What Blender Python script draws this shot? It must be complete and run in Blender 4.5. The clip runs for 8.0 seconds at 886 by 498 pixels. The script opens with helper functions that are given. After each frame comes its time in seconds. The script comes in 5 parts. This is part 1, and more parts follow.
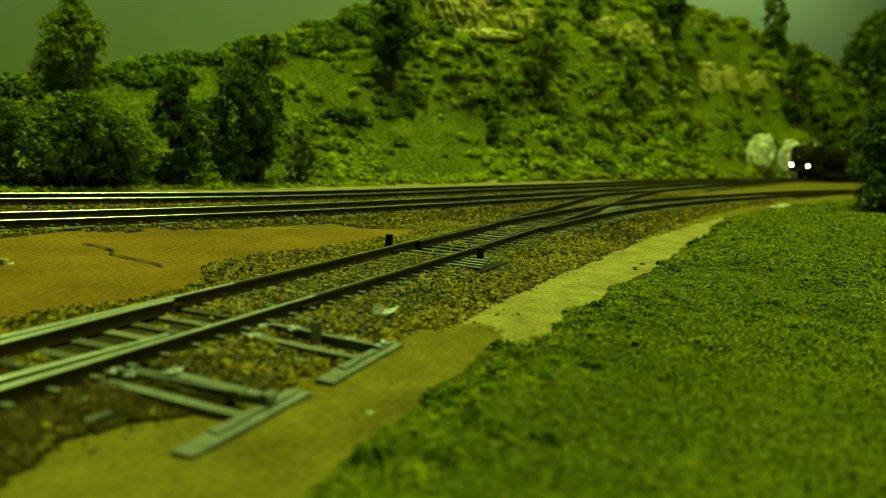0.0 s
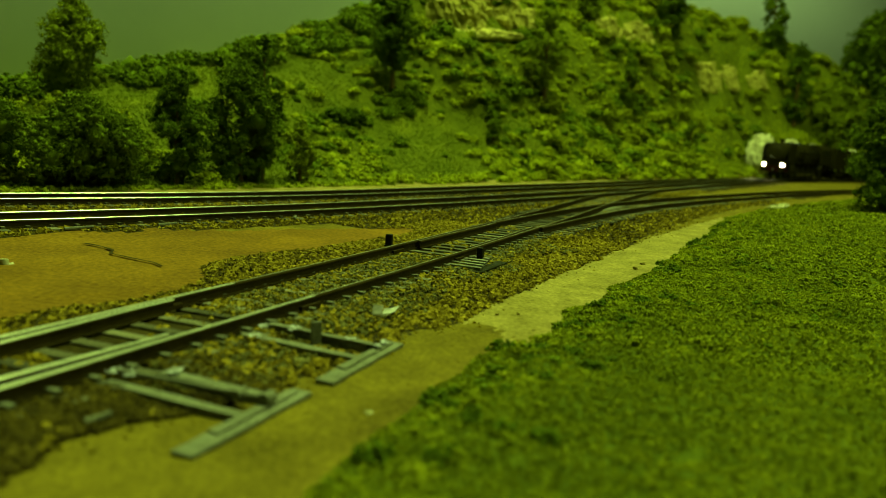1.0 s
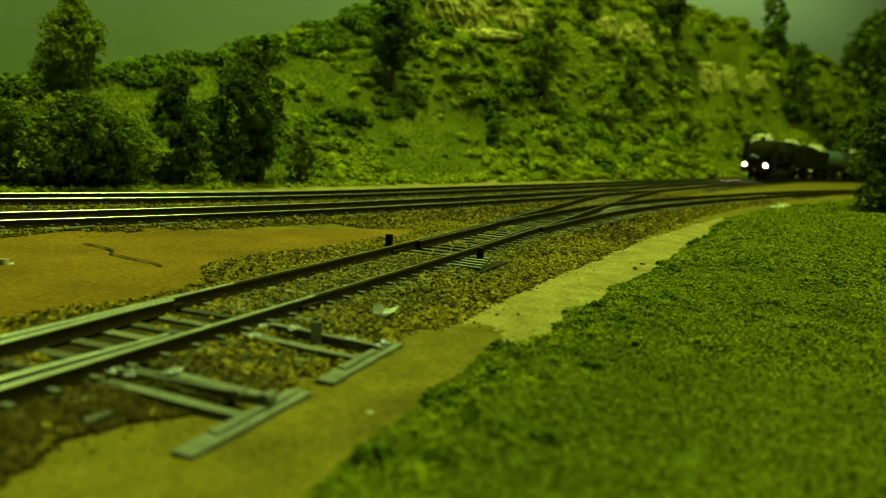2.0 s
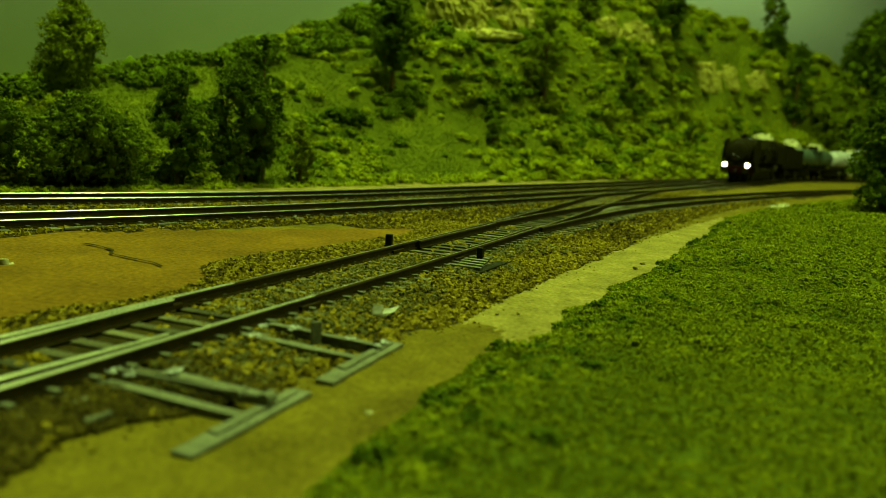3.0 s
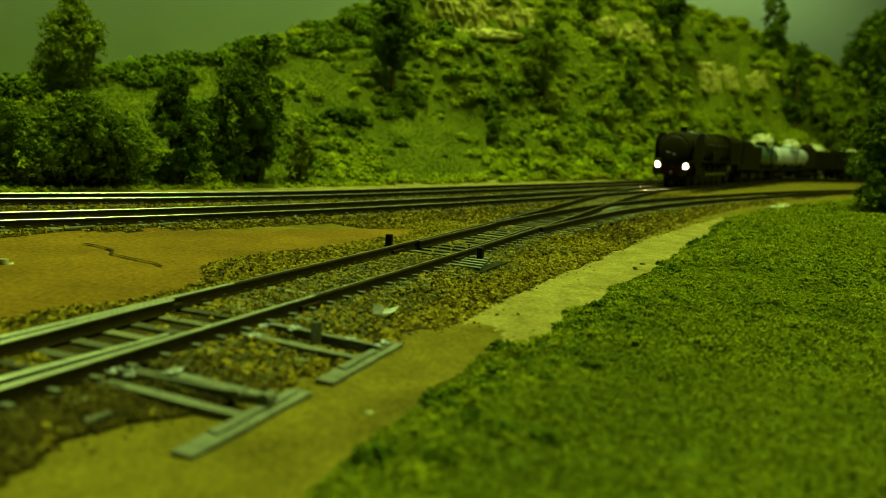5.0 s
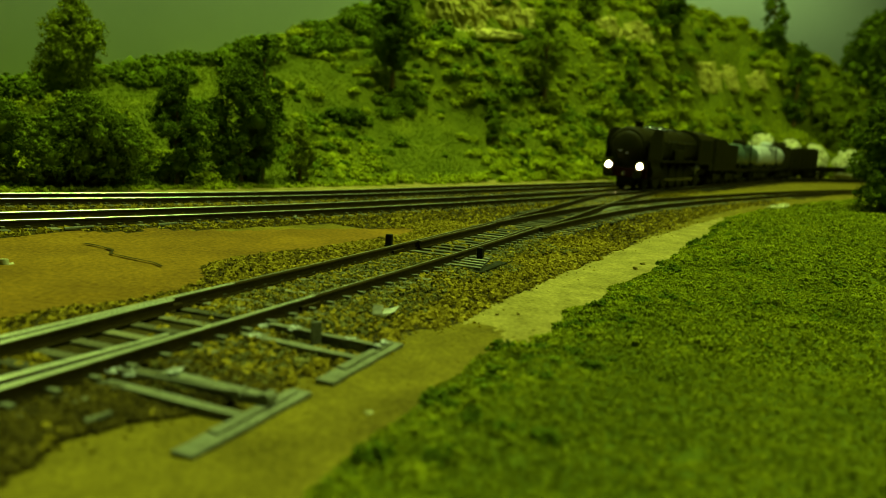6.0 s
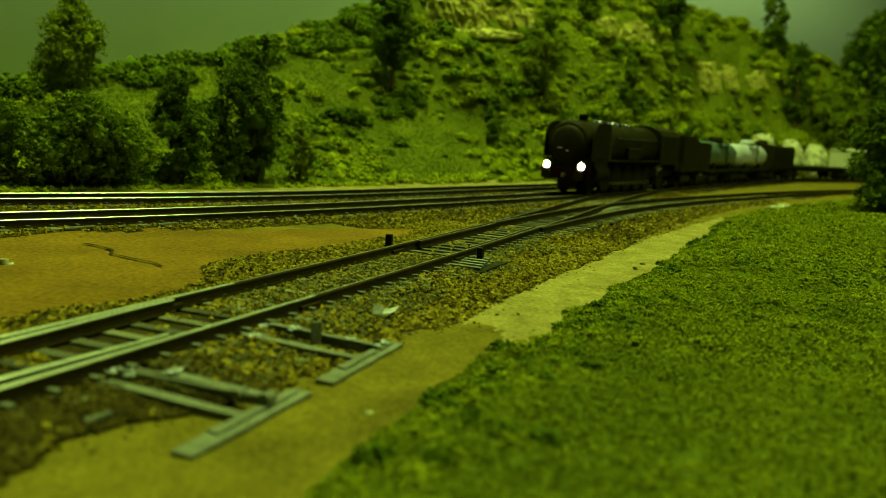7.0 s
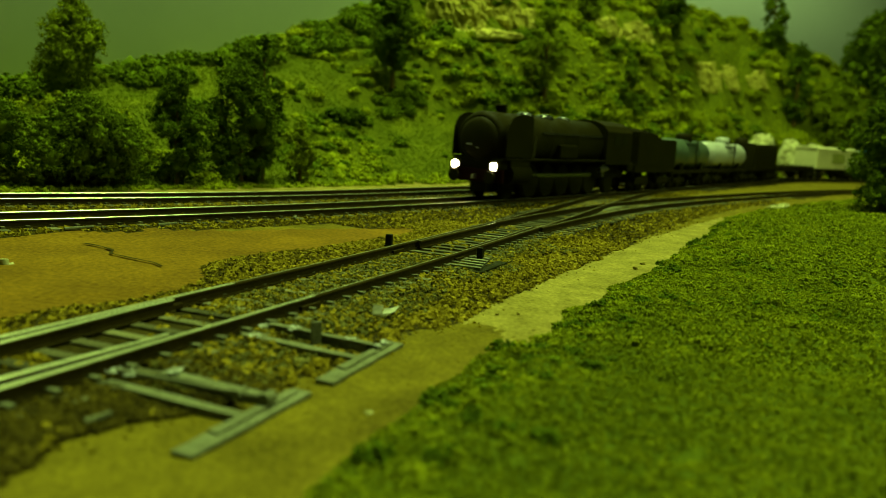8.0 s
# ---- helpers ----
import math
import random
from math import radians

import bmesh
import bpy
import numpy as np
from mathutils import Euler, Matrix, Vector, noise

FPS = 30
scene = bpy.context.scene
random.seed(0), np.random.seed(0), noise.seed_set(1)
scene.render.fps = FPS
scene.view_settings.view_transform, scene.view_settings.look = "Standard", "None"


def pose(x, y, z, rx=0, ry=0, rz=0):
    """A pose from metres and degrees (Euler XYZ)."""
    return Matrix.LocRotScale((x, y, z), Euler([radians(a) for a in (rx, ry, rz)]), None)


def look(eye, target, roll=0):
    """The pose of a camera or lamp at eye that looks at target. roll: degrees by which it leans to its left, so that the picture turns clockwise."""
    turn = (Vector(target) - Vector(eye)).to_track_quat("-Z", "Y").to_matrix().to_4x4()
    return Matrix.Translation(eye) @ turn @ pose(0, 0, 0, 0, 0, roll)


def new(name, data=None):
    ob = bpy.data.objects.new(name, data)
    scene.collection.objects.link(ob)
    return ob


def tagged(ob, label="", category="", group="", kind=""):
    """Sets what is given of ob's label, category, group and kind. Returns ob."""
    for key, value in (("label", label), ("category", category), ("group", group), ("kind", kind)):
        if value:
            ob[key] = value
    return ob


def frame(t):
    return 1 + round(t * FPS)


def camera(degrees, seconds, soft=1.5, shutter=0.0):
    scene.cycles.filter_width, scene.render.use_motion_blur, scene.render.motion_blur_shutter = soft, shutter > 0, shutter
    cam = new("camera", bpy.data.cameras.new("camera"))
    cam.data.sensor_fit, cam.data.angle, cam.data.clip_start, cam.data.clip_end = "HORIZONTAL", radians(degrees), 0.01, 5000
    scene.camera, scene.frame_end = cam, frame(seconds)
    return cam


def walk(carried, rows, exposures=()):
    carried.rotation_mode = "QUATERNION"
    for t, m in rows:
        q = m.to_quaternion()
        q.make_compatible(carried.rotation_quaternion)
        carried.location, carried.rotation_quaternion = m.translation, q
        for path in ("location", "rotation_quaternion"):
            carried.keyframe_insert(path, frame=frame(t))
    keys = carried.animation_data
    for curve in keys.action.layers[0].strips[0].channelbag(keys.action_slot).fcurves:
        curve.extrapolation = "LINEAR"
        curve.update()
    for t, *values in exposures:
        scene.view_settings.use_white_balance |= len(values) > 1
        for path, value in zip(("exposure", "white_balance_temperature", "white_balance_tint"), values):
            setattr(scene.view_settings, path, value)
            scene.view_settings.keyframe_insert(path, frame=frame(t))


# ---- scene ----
cam = camera(55.0, 8.0, soft=0.9, shutter=0.5)
cam.data.dof.use_dof, cam.data.dof.focus_distance, cam.data.dof.aperture_fstop = True, 0.23, 27.0
EYE = (0.0, 0.0, 0.03585)
AIM = (0.0, 1.0, 0.03585 - math.tan(radians(7.985)))
walk(cam, [(0.0, look(EYE, AIM, 3.717)), (8.0, look(EYE, AIM, 3.717))], exposures=((0.0, 0.0), (8.0, 0.0)))

# ---- light: two fluorescent ceiling fittings of a hobby room, yellow-green on film ----
TINT = (0.66, 1.0, 0.26)


def area_lamp(name, place, target, sx, sy, watts):
    data = bpy.data.lights.new(name, "AREA")
    data.shape, data.size, data.size_y, data.energy, data.color = "RECTANGLE", sx, sy, watts, TINT
    ob = new(name, data)
    ob.matrix_world = look(place, target)
    return ob


area_lamp("ceiling_lamp", (-0.04, 0.57, 1.45), (0.0, 0.55, 0.0), 0.9, 0.2, 36.0)
area_lamp("ceiling_lamp", (0.85, 0.15, 1.5), (0.0, 0.65, 0.0), 0.25, 1.2, 22.0)
# even fill light from no real source, added to lift the blacks
world = bpy.data.worlds.new("ambient_fill")
scene.world = world
world.use_nodes = True
world.node_tree.nodes["Background"].inputs[0].default_value = (0.66, 1.0, 0.4, 1)
world.node_tree.nodes["Background"].inputs[1].default_value = 0.06


# ---- plan: millimetres along (u) and across (n) the straight of the main line ----
# PLAN
SU, CU = math.sin(radians(32.5)), math.cos(radians(32.5))
RAIL_TOP, TIE_TOP = 5.0, 2.75


def plan(u, n):
    return 0.001 * (u * SU - n * CU), 0.001 * (397.0 + u * CU + n * SU)


def interp(u, us, ns):
    return np.interp(u, us, ns)


def wave(u, n, size, seed=0.0):
    """Smooth value noise from -1 to 1, cells of the given size."""
    a, b = np.asarray(u, float) / size + 17.3 * seed, np.asarray(n, float) / size - 9.1 * seed
    i, j = np.floor(a), np.floor(b)
    fa, fb = a - i, b - j
    fa, fb = fa * fa * (3 - 2 * fa), fb * fb * (3 - 2 * fb)

    def h(p, q):
        v = np.sin(p * 127.1 + q * 311.7 + seed * 74.7) * 43758.5453
        return 2 * (v - np.floor(v)) - 1
    return (h(i, j) * (1 - fa) + h(i + 1, j) * fa) * (1 - fb) + (h(i, j + 1) * (1 - fa) + h(i + 1, j + 1) * fa) * fb


def step(x, a, b):
    t = np.clip((np.asarray(x, float) - a) / (b - a), 0, 1)
    return t * t * (3 - 2 * t)


# centre lines of the tracks
BEND_U, BEND_N, BEND_R = 660.0, -5.0, 600.0
BEND = [BEND_U + BEND_R * math.sin(radians(a)) for a in range(0, 64, 3)]
B_LINE = ([-420, -330, -260, -212, -176, -137, -112, -50, 36, 110, 250, 400, 520] + BEND,
          [75, 47, 24, 11.5, 5, -1, -5, -9, -12.5, -14, -13.5, -10, -7.5] + [BEND_N - BEND_R * (1 - math.cos(radians(a))) for a in range(0, 64, 3)])
A_LINE = ([-420, -300, -175, -138, -92, -64, 14, 65, 195, 300, 400, 520, 600, 660],
          [134, 95, 58.5, 49.5, 39, 34.5, 30.5, 30, 24, 22, 19, 10, 2, -4])
T_LINE = ([-420, -340, -300, -272, -245, -218, -186, -153, -115, -75],
          [-141, -126.5, -119.5, -114, -109, -104.5, -98.5, -92.2, -84.5, -76.5])
C1_LINE = ([-75, -40, -10, 30, 70, 110, 160, 220], [-76.5, -69.6, -63, -53.5, -44.5, -36, -26, -17.5])
C2_LINE = ([-75, -45, -10, 38, 80, 119, 170, 213, 275, 344, 420, 500, 600, 800, 1000],
           [-77.5, -73, -68.6, -63.8, -62.5, -63, -65, -69, -74, -79.5, -90, -104, -126, -186, -270])


def smooth_line(line, spacing=2.0):
    us = np.arange(line[0][0], line[0][-1], spacing)
    ns = np.interp(us, *line)
    k = 24
    pad = np.concatenate([ns[0] + (np.arange(-k, 0)) * (ns[1] - ns[0]), ns, ns[-1] + np.arange(1, k + 1) * (ns[-1] - ns[-2])])
    ns = np.convolve(pad, np.ones(2 * k + 1) / (2 * k + 1), "valid")
    return np.stack([us, ns], 1)


B_PATH, A_PATH, T_PATH, C1_PATH, C2_PATH = [smooth_line(l) for l in (B_LINE, A_LINE, T_LINE, C1_LINE, C2_LINE)]


# the main line goes on round its bend, out of sight
MORE = np.array([(BEND_U + BEND_R * math.sin(radians(a)), BEND_N - BEND_R * (1 - math.cos(radians(a)))) for a in np.arange(64, 150, 0.5)])
TRAIN_PATH = np.concatenate([B_PATH[B_PATH[:, 0] < MORE[0, 0] - 1], MORE])


def path_n(path, u):
    return np.interp(u, path[:, 0], path[:, 1])


def grass_edge(u):
    return np.interp(u, [-420, -277, -265, -247, -235, -220, -197, -159, -123, -72, 20, 90, 150, 207, 300, 400, 520, 700, 1000],
                     [-186, -165.5, -161, -155, -152, -150, -148.5, -143.5, -139, -133, -118, -106, -104, -109, -116, -132, -162, -225, -370])



def path_edge(u):
    return np.interp(u, [-420, -310, -289, -279, -262, -249, -232, -219, -211, -190, -168, -133, -99, -27, 20, 90, 140],
                     [-165, -145, -138.5, -137, -138.5, -138.5, -135, -133.3, -136, -132, -128.5, -123.3, -118.5, -109, -105.5, -101, -101])



def hill_base(u):
    return np.interp(u, [-420, -140, 8, 205, 385, 545, 730, 900, 1050, 1200, 1350, 1500], [128, 102, 90, 82, 66, 56, 44, 14, -55, -165, -340, -560])


def hill_height(u):
    return np.interp(u, [-420, -61, 9, 74, 141, 189, 240, 318, 453, 714, 869, 990, 1098, 1176, 1237, 1500],
                     [34, 42, 59, 69, 91, 109, 126, 162, 206, 254, 222, 223, 198, 171, 148, 110])


HILL_WIDTH = 170.0


def dirt_zone(u, n):
    """1 inside the bare brown yard between the tracks."""
    low = np.interp(u, [-420, -263, -253, -238, -223, -211, -203, -182, -156, -143, -101, -92], [-112, -84, -81.5, -82.5, -82, -76, -63, -59, -58, -59, -52, -48])
    high = np.interp(u, [-420, -221, -200, -169, -119, -100, -92], [40, -3, -6, -13, -33, -43, -48])
    return (n > low + 2.2 * wave(u, n, 9, 2)) & (n < high + 2 * wave(u, n, 7, 3)) & (u < -92)


def ground_height(u, n):
    u, n = np.asarray(u, float), np.asarray(n, float)
    z = 1.1 + 0.25 * wave(u, n, 23, 1) + 0.12 * wave(u, n, 5, 2)
    for path, half in ((B_PATH, 17), (A_PATH, 17), (T_PATH, 17), (C1_PATH, 16), (C2_PATH, 17)):
        inside = (u > path[0, 0] - 5) & (u < path[-1, 0] + 5)
        z = np.where(inside, np.maximum(z, 1.1 + 1.2 * (1 - step(np.abs(n - path_n(path, u)), half - 5, half + 6))), z)
    # turf bank
    g = grass_edge(u) - n + 3 * wave(u, n, 11, 4)
    bank = 2.2 + 1.6 * step(u, -50, 100) + 1.2 * wave(u, n, 42, 5) + 1.1 * wave(u, n, 13, 6) + 0.55 * wave(u, n, 5, 7) + 0.3 * wave(u, n, 2.2, 8)
    z = z + step(g, -1, 14) * bank
    # hill
    t = (n - hill_base(u)) / HILL_WIDTH
    up = np.clip(t, 0, None)
    prof = np.where(up < 1, 0.5 * up + 0.5 * step(up, 0.0, 1.0), 1.0 - 0.25 * (up - 1))
    rough = wave(u, n, 60, 8) * 0.5 + wave(u, n, 26, 9) * 0.42 + wave(u, n, 11, 10) * 0.22
    terrace = 0.05 * np.sin(up * 13 + 1.5 * wave(u, n, 90, 11))
    z = z + hill_height(u) * np.maximum(prof + step(up, 0.05, 0.4) * (1 - step(up, .8, 1.)) * (0.12 * rough + terrace), 0)
    return z
# END PLAN


# ---- materials ----
def material(name, rough=0.85, metal=0.0, spec=0.35):
    m = bpy.data.materials.new(name)
    m.use_nodes = True
    b = m.node_tree.nodes["Principled BSDF"]
    b.inputs["Roughness"].default_value, b.inputs["Metallic"].default_value = rough, metal
    b.inputs["Specular IOR Level"].default_value = spec
    return m, m.node_tree.nodes, m.node_tree.links, b


def speckled(name, stops, size=0.004, fine=0.0006, rough=0.9, metal=0.0, bump=0.3, island=0.0, per_object=0.0, spec=0.04, depth=0.0003):
    """A surface with blotches (size, metres) and grain (fine), coloured along a ramp of (place, colour) stops."""
    m, nodes, links, b = material(name, rough, metal, spec)
    geo = nodes.new("ShaderNodeTexCoord")
    n1, n2 = nodes.new("ShaderNodeTexNoise"), nodes.new("ShaderNodeTexNoise")
    for nz, s in ((n1, size), (n2, fine)):
        nz.inputs["Scale"].default_value, nz.inputs["Detail"].default_value, nz.inputs["Roughness"].default_value = 1 / s, 4, 0.6
        links.new(geo.outputs["Object"], nz.inputs["Vector"])
    mix = nodes.new("ShaderNodeMath")
    mix.operation = "MULTIPLY_ADD"
    links.new(n2.outputs["Fac"], mix.inputs[0])
    mix.inputs[1].default_value = 0.55
    half = nodes.new("ShaderNodeMath")
    half.operation = "MULTIPLY"
    links.new(n1.outputs["Fac"], half.inputs[0])
    half.inputs[1].default_value = 0.45
    links.new(half.outputs[0], mix.inputs[2])
    fac = mix.outputs[0]
    for amount, node, socket in ((island, "ShaderNodeNewGeometry", "Random Per Island"), (per_object, "ShaderNodeObjectInfo", "Random")):
        if amount:
            r, ad, sc = nodes.new(node), nodes.new("ShaderNodeMath"), nodes.new("ShaderNodeMath")
            sc.operation, ad.operation = "MULTIPLY_ADD", "ADD"
            links.new(r.outputs[socket], sc.inputs[0])
            sc.inputs[1].default_value, sc.inputs[2].default_value = amount, -amount / 2
            links.new(fac, ad.inputs[0])
            links.new(sc.outputs[0], ad.inputs[1])
            fac = ad.outputs[0]
    ramp = nodes.new("ShaderNodeValToRGB")
    while len(ramp.color_ramp.elements) < len(stops):
        ramp.color_ramp.elements.new(0.5)
    for e, (p, c) in zip(ramp.color_ramp.elements, stops):
        e.position, e.color = p, (*c, 1)
    links.new(fac, ramp.inputs[0])
    links.new(ramp.outputs[0], b.inputs["Base Color"])
    if bump:
        bp = nodes.new("ShaderNodeBump")
        bp.inputs["Strength"].default_value, bp.inputs["Distance"].default_value = bump, depth
        links.new(n2.outputs["Fac"], bp.inputs["Height"])
        links.new(bp.outputs[0], b.inputs["Normal"])
    return m


DIRT = speckled("brown_dirt", ((0.38, (0.082, 0.045, 0.003)), (0.5, (0.142, 0.077, 0.004)), (0.62, (0.21, 0.116, 0.006))), 0.03, 0.0012)
SAND = speckled("yellow_sand", ((0.38, (0.07, 0.052, 0.0035)), (0.5, (0.12, 0.09, 0.006)), (0.62, (0.18, 0.135, 0.009))), 0.012, 0.0007)
PALE = speckled("pale_plaster", ((0.38, (0.13, 0.102, 0.017)), (0.5, (0.21, 0.166, 0.031)), (0.62, (0.31, 0.247, 0.054))), 0.010, 0.0010, bump=0.6)
# bed coloured near black to paint the shade in gaps between stones
BALLAST = speckled("shaded_ballast_bed", ((0.3, (0.012, 0.009, 0.0015)), (0.5, (0.028, 0.021, 0.003)), (0.7, (0.06, 0.044, 0.006))), 0.006, 0.0009, bump=0.8)
STONE = speckled("ballast_stone", ((0.2, (0.034, 0.025, 0.002)), (0.5, (0.166, 0.118, 0.006)), (0.9, (0.37, 0.27, 0.018))), 0.02, 0.0005, island=0.42)
DARK_STONE = speckled("dark_ballast_stone", ((0.2, (0.014, 0.010, 0.0015)), (0.5, (0.05, 0.036, 0.004)), (0.9, (0.13, 0.095, 0.01))), 0.012, 0.0005, island=0.4)
GREY_STONE = speckled("grey_ballast_stone", ((0.2, (0.022, 0.02, 0.004)), (0.5, (0.085, 0.078, 0.018)), (0.9, (0.22, 0.20, 0.055))), 0.012, 0.0005, island=0.5)
TURF = speckled("turf", ((0.3, (0.04, 0.055, 0.002)), (0.5, (0.07, 0.087, 0.003)), (0.72, (0.12, 0.13, 0.005))), 0.03, 0.0009, bump=0.8)
FOAM = speckled("foam_grass", ((0.25, (0.042, 0.058, 0.001)), (0.5, (0.148, 0.162, 0.003)), (0.75, (0.28, 0.275, 0.006))), 0.02, 0.0012, island=0.17)
HILLSIDE = speckled("hill_turf", ((0.3, (0.045, 0.056, 0.002)), (0.5, (0.08, 0.094, 0.003)), (0.72, (0.175, 0.178, 0.006))), 0.03, 0.0016, bump=0.8)
SCRUB = speckled("hill_scrub", ((0.15, (0.045, 0.066, 0.001)), (0.5, (0.165, 0.185, 0.003)), (0.85, (0.35, 0.345, 0.007))), 0.02, 0.0014, island=0.12)
SLOPE = speckled("slope_grass", ((0.25, (0.035, 0.052, 0.001)), (0.5, (0.08, 0.102, 0.003)), (0.75, (0.185, 0.2, 0.006))), 0.03, 0.002, island=0.08)
LEAF = speckled("tree_foam", ((0.1, (0.045, 0.07, 0.002)), (0.5, (0.13, 0.16, 0.004)), (0.9, (0.27, 0.285, 0.008))), 0.008, 0.0016, island=0.10, per_object=0.15)
# tree foam darkened to carry the shade under the bushy crowns' lit tops
MID_LEAF = speckled("shaded_tree_foam", ((0.1, (0.026, 0.045, 0.0012)), (0.5, (0.088, 0.118, 0.003)), (0.9, (0.23, 0.26, 0.006))), 0.008, 0.0016, island=0.12, per_object=0.15)
DARK_LEAF = speckled("dark_tree_foam", ((0.1, (0.016, 0.03, 0.0009)), (0.5, (0.062, 0.092, 0.0022)), (0.9, (0.19, 0.23, 0.005))), 0.008, 0.0016, island=0.12, per_object=0.15)
BARK = speckled("bark", ((0.3, (0.05, 0.035, 0.0056)), (0.7, (0.13, 0.09, 0.0140))), 0.003, 0.0006)
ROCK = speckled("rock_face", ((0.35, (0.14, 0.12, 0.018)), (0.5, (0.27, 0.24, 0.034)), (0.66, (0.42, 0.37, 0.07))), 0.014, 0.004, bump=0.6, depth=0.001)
# rock_face colours raised by about half, for the ledge only
LEDGE = speckled("pale_ledge", ((0.35, (0.26, 0.23, 0.04)), (0.5, (0.42, 0.37, 0.07)), (0.66, (0.58, 0.52, 0.12))), 0.010, 0.003, bump=0.5, depth=0.001)
WHITE_ROCK = speckled("white_plaster", ((0.38, (0.13, 0.12, 0.045)), (0.5, (0.38, 0.36, 0.165)), (0.62, (0.64, 0.62, 0.34))), 0.008, 0.0022, bump=0.8, depth=0.001)
PAPER = speckled("white_card", ((0.3, (0.42, 0.42, 0.33)), (0.7, (0.62, 0.62, 0.5))), 0.004, 0.0006, bump=0.2)
RAIL_SIDE = speckled("rusty_rail", ((0.3, (0.018, 0.013, 0.0025)), (0.7, (0.055, 0.038, 0.0062))), 0.006, 0.0007, rough=0.7)
RAIL_HEAD = speckled("polished_rail_head", ((0.3, (0.46, 0.45, 0.27)), (0.7, (0.66, 0.64, 0.42))), 0.006, 0.0004, rough=0.3, metal=1.0, bump=0.05)
TIE = speckled("weathered_tie", ((0.3, (0.036, 0.034, 0.016)), (0.5, (0.088, 0.083, 0.042)), (0.75, (0.19, 0.18, 0.095))), 0.004, 0.0006, per_object=0.35)
TIMBER = speckled("grey_timber", ((0.3, (0.075, 0.075, 0.045)), (0.5, (0.142, 0.142, 0.088)), (0.75, (0.25, 0.25, 0.165))), 0.006, 0.0006, bump=0.5)
SOLDER = speckled("bare_solder", ((0.3, (0.28, 0.29, 0.27)), (0.7, (0.5, 0.51, 0.48))), 0.002, 0.0004, rough=0.45, metal=0.3)
BLACK_PLASTIC = speckled("black_plastic", ((0.3, (0.010, 0.010, 0.0028)), (0.7, (0.022, 0.022, 0.0056))), 0.006, 0.0006, rough=0.6)
LOCO_BLACK = speckled("black_loco_paint", ((0.3, (0.010, 0.0086, 0.0014)), (0.7, (0.021, 0.0175, 0.003))), 0.012, 0.0008, rough=0.5, bump=0.05, spec=0.03)
LOCO_GREY = speckled("sooty_grey_paint", ((0.3, (0.006, 0.006, 0.006)), (0.7, (0.016, 0.015, 0.013))), 0.012, 0.0008, rough=0.16, bump=0.03, spec=0.6)
STEEL = speckled("worn_steel", ((0.3, (0.25, 0.25, 0.24)), (0.7, (0.45, 0.45, 0.43))), 0.004, 0.0005, rough=0.35, metal=1.0, bump=0.05)
RED = speckled("dull_red_paint", ((0.3, (0.010, 0.002, 0.001)), (0.7, (0.022, 0.004, 0.002))), 0.006, 0.0007, rough=0.6, bump=0.05)
TANK_GREEN = speckled("grey_green_paint", ((0.3, (0.035, 0.055, 0.035)), (0.7, (0.085, 0.12, 0.085))), 0.02, 0.001, rough=0.4, bump=0.05, spec=0.4)
TANK_WHITE = speckled("dirty_white_paint", ((0.3, (0.30, 0.31, 0.29)), (0.7, (0.46, 0.47, 0.45))), 0.02, 0.001, rough=0.35, bump=0.05, spec=0.4)
CREAM = speckled("cream_wagon_paint", ((0.3, (0.40, 0.375, 0.2)), (0.7, (0.58, 0.54, 0.3))), 0.015, 0.001, rough=0.8)
TEAL = speckled("teal_paint", ((0.3, (0.01, 0.04, 0.045)), (0.7, (0.02, 0.075, 0.08))), 0.015, 0.001, rough=0.5)
GREY_PANEL = speckled("grey_panel", ((0.3, (0.2, 0.21, 0.0532)), (0.7, (0.28, 0.29, 0.0728))), 0.01, 0.001)
SKY = speckled("painted_backdrop", ((0.3, (0.62, 0.70, 0.70)), (0.7, (0.66, 0.74, 0.74))), 0.6, 0.02, rough=0.9, bump=0.0)
PLASTER = speckled("room_paint", ((0.3, (0.22, 0.22, 0.20)), (0.7, (0.26, 0.26, 0.24))), 0.5, 0.02, rough=0.9, bump=0.0)

GLOW, gn, gl, gb = material("headlamp_glow", 0.3)
gb.inputs["Emission Color"].default_value, gb.inputs["Emission Strength"].default_value = (1.0, 0.80, 0.40, 1), 60.0
gb.inputs["Base Color"].default_value = (0.9, 0.85, 0.7, 1)


# ---- mesh helpers ----
def part(name, bm, mat, parent=None, label=""):
    me = bpy.data.meshes.new(name)
    bm.to_mesh(me)
    bm.free()
    for m in (mat if isinstance(mat, (list, tuple)) else (mat,)):
        me.materials.append(m)
    ob = new(name, me)
    if parent:
        ob.parent = parent
    if label:
        tagged(ob, label)
    return ob


def raw_mesh(name, verts, faces, mats, face_mats=None, smooth=False):
    """A mesh object out of numpy arrays; faces all of one size."""
    me = bpy.data.meshes.new(name)
    k = faces.shape[1]
    me.vertices.add(len(verts))
    me.vertices.foreach_set("co", np.ascontiguousarray(verts, dtype=np.float32).ravel())
    me.loops.add(faces.size)
    me.loops.foreach_set("vertex_index", faces.astype(np.int32).ravel())
    me.polygons.add(len(faces))
    me.polygons.foreach_set("loop_start", np.arange(0, faces.size, k, dtype=np.int32))
    for m in mats:
        me.materials.append(m)
    if face_mats is not None:
        me.polygons.foreach_set("material_index", face_mats.astype(np.int32))
    me.polygons.foreach_set("use_smooth", np.full(len(faces), smooth))
    me.update(calc_edges=True)
    me.validate()
    return new(name, me)


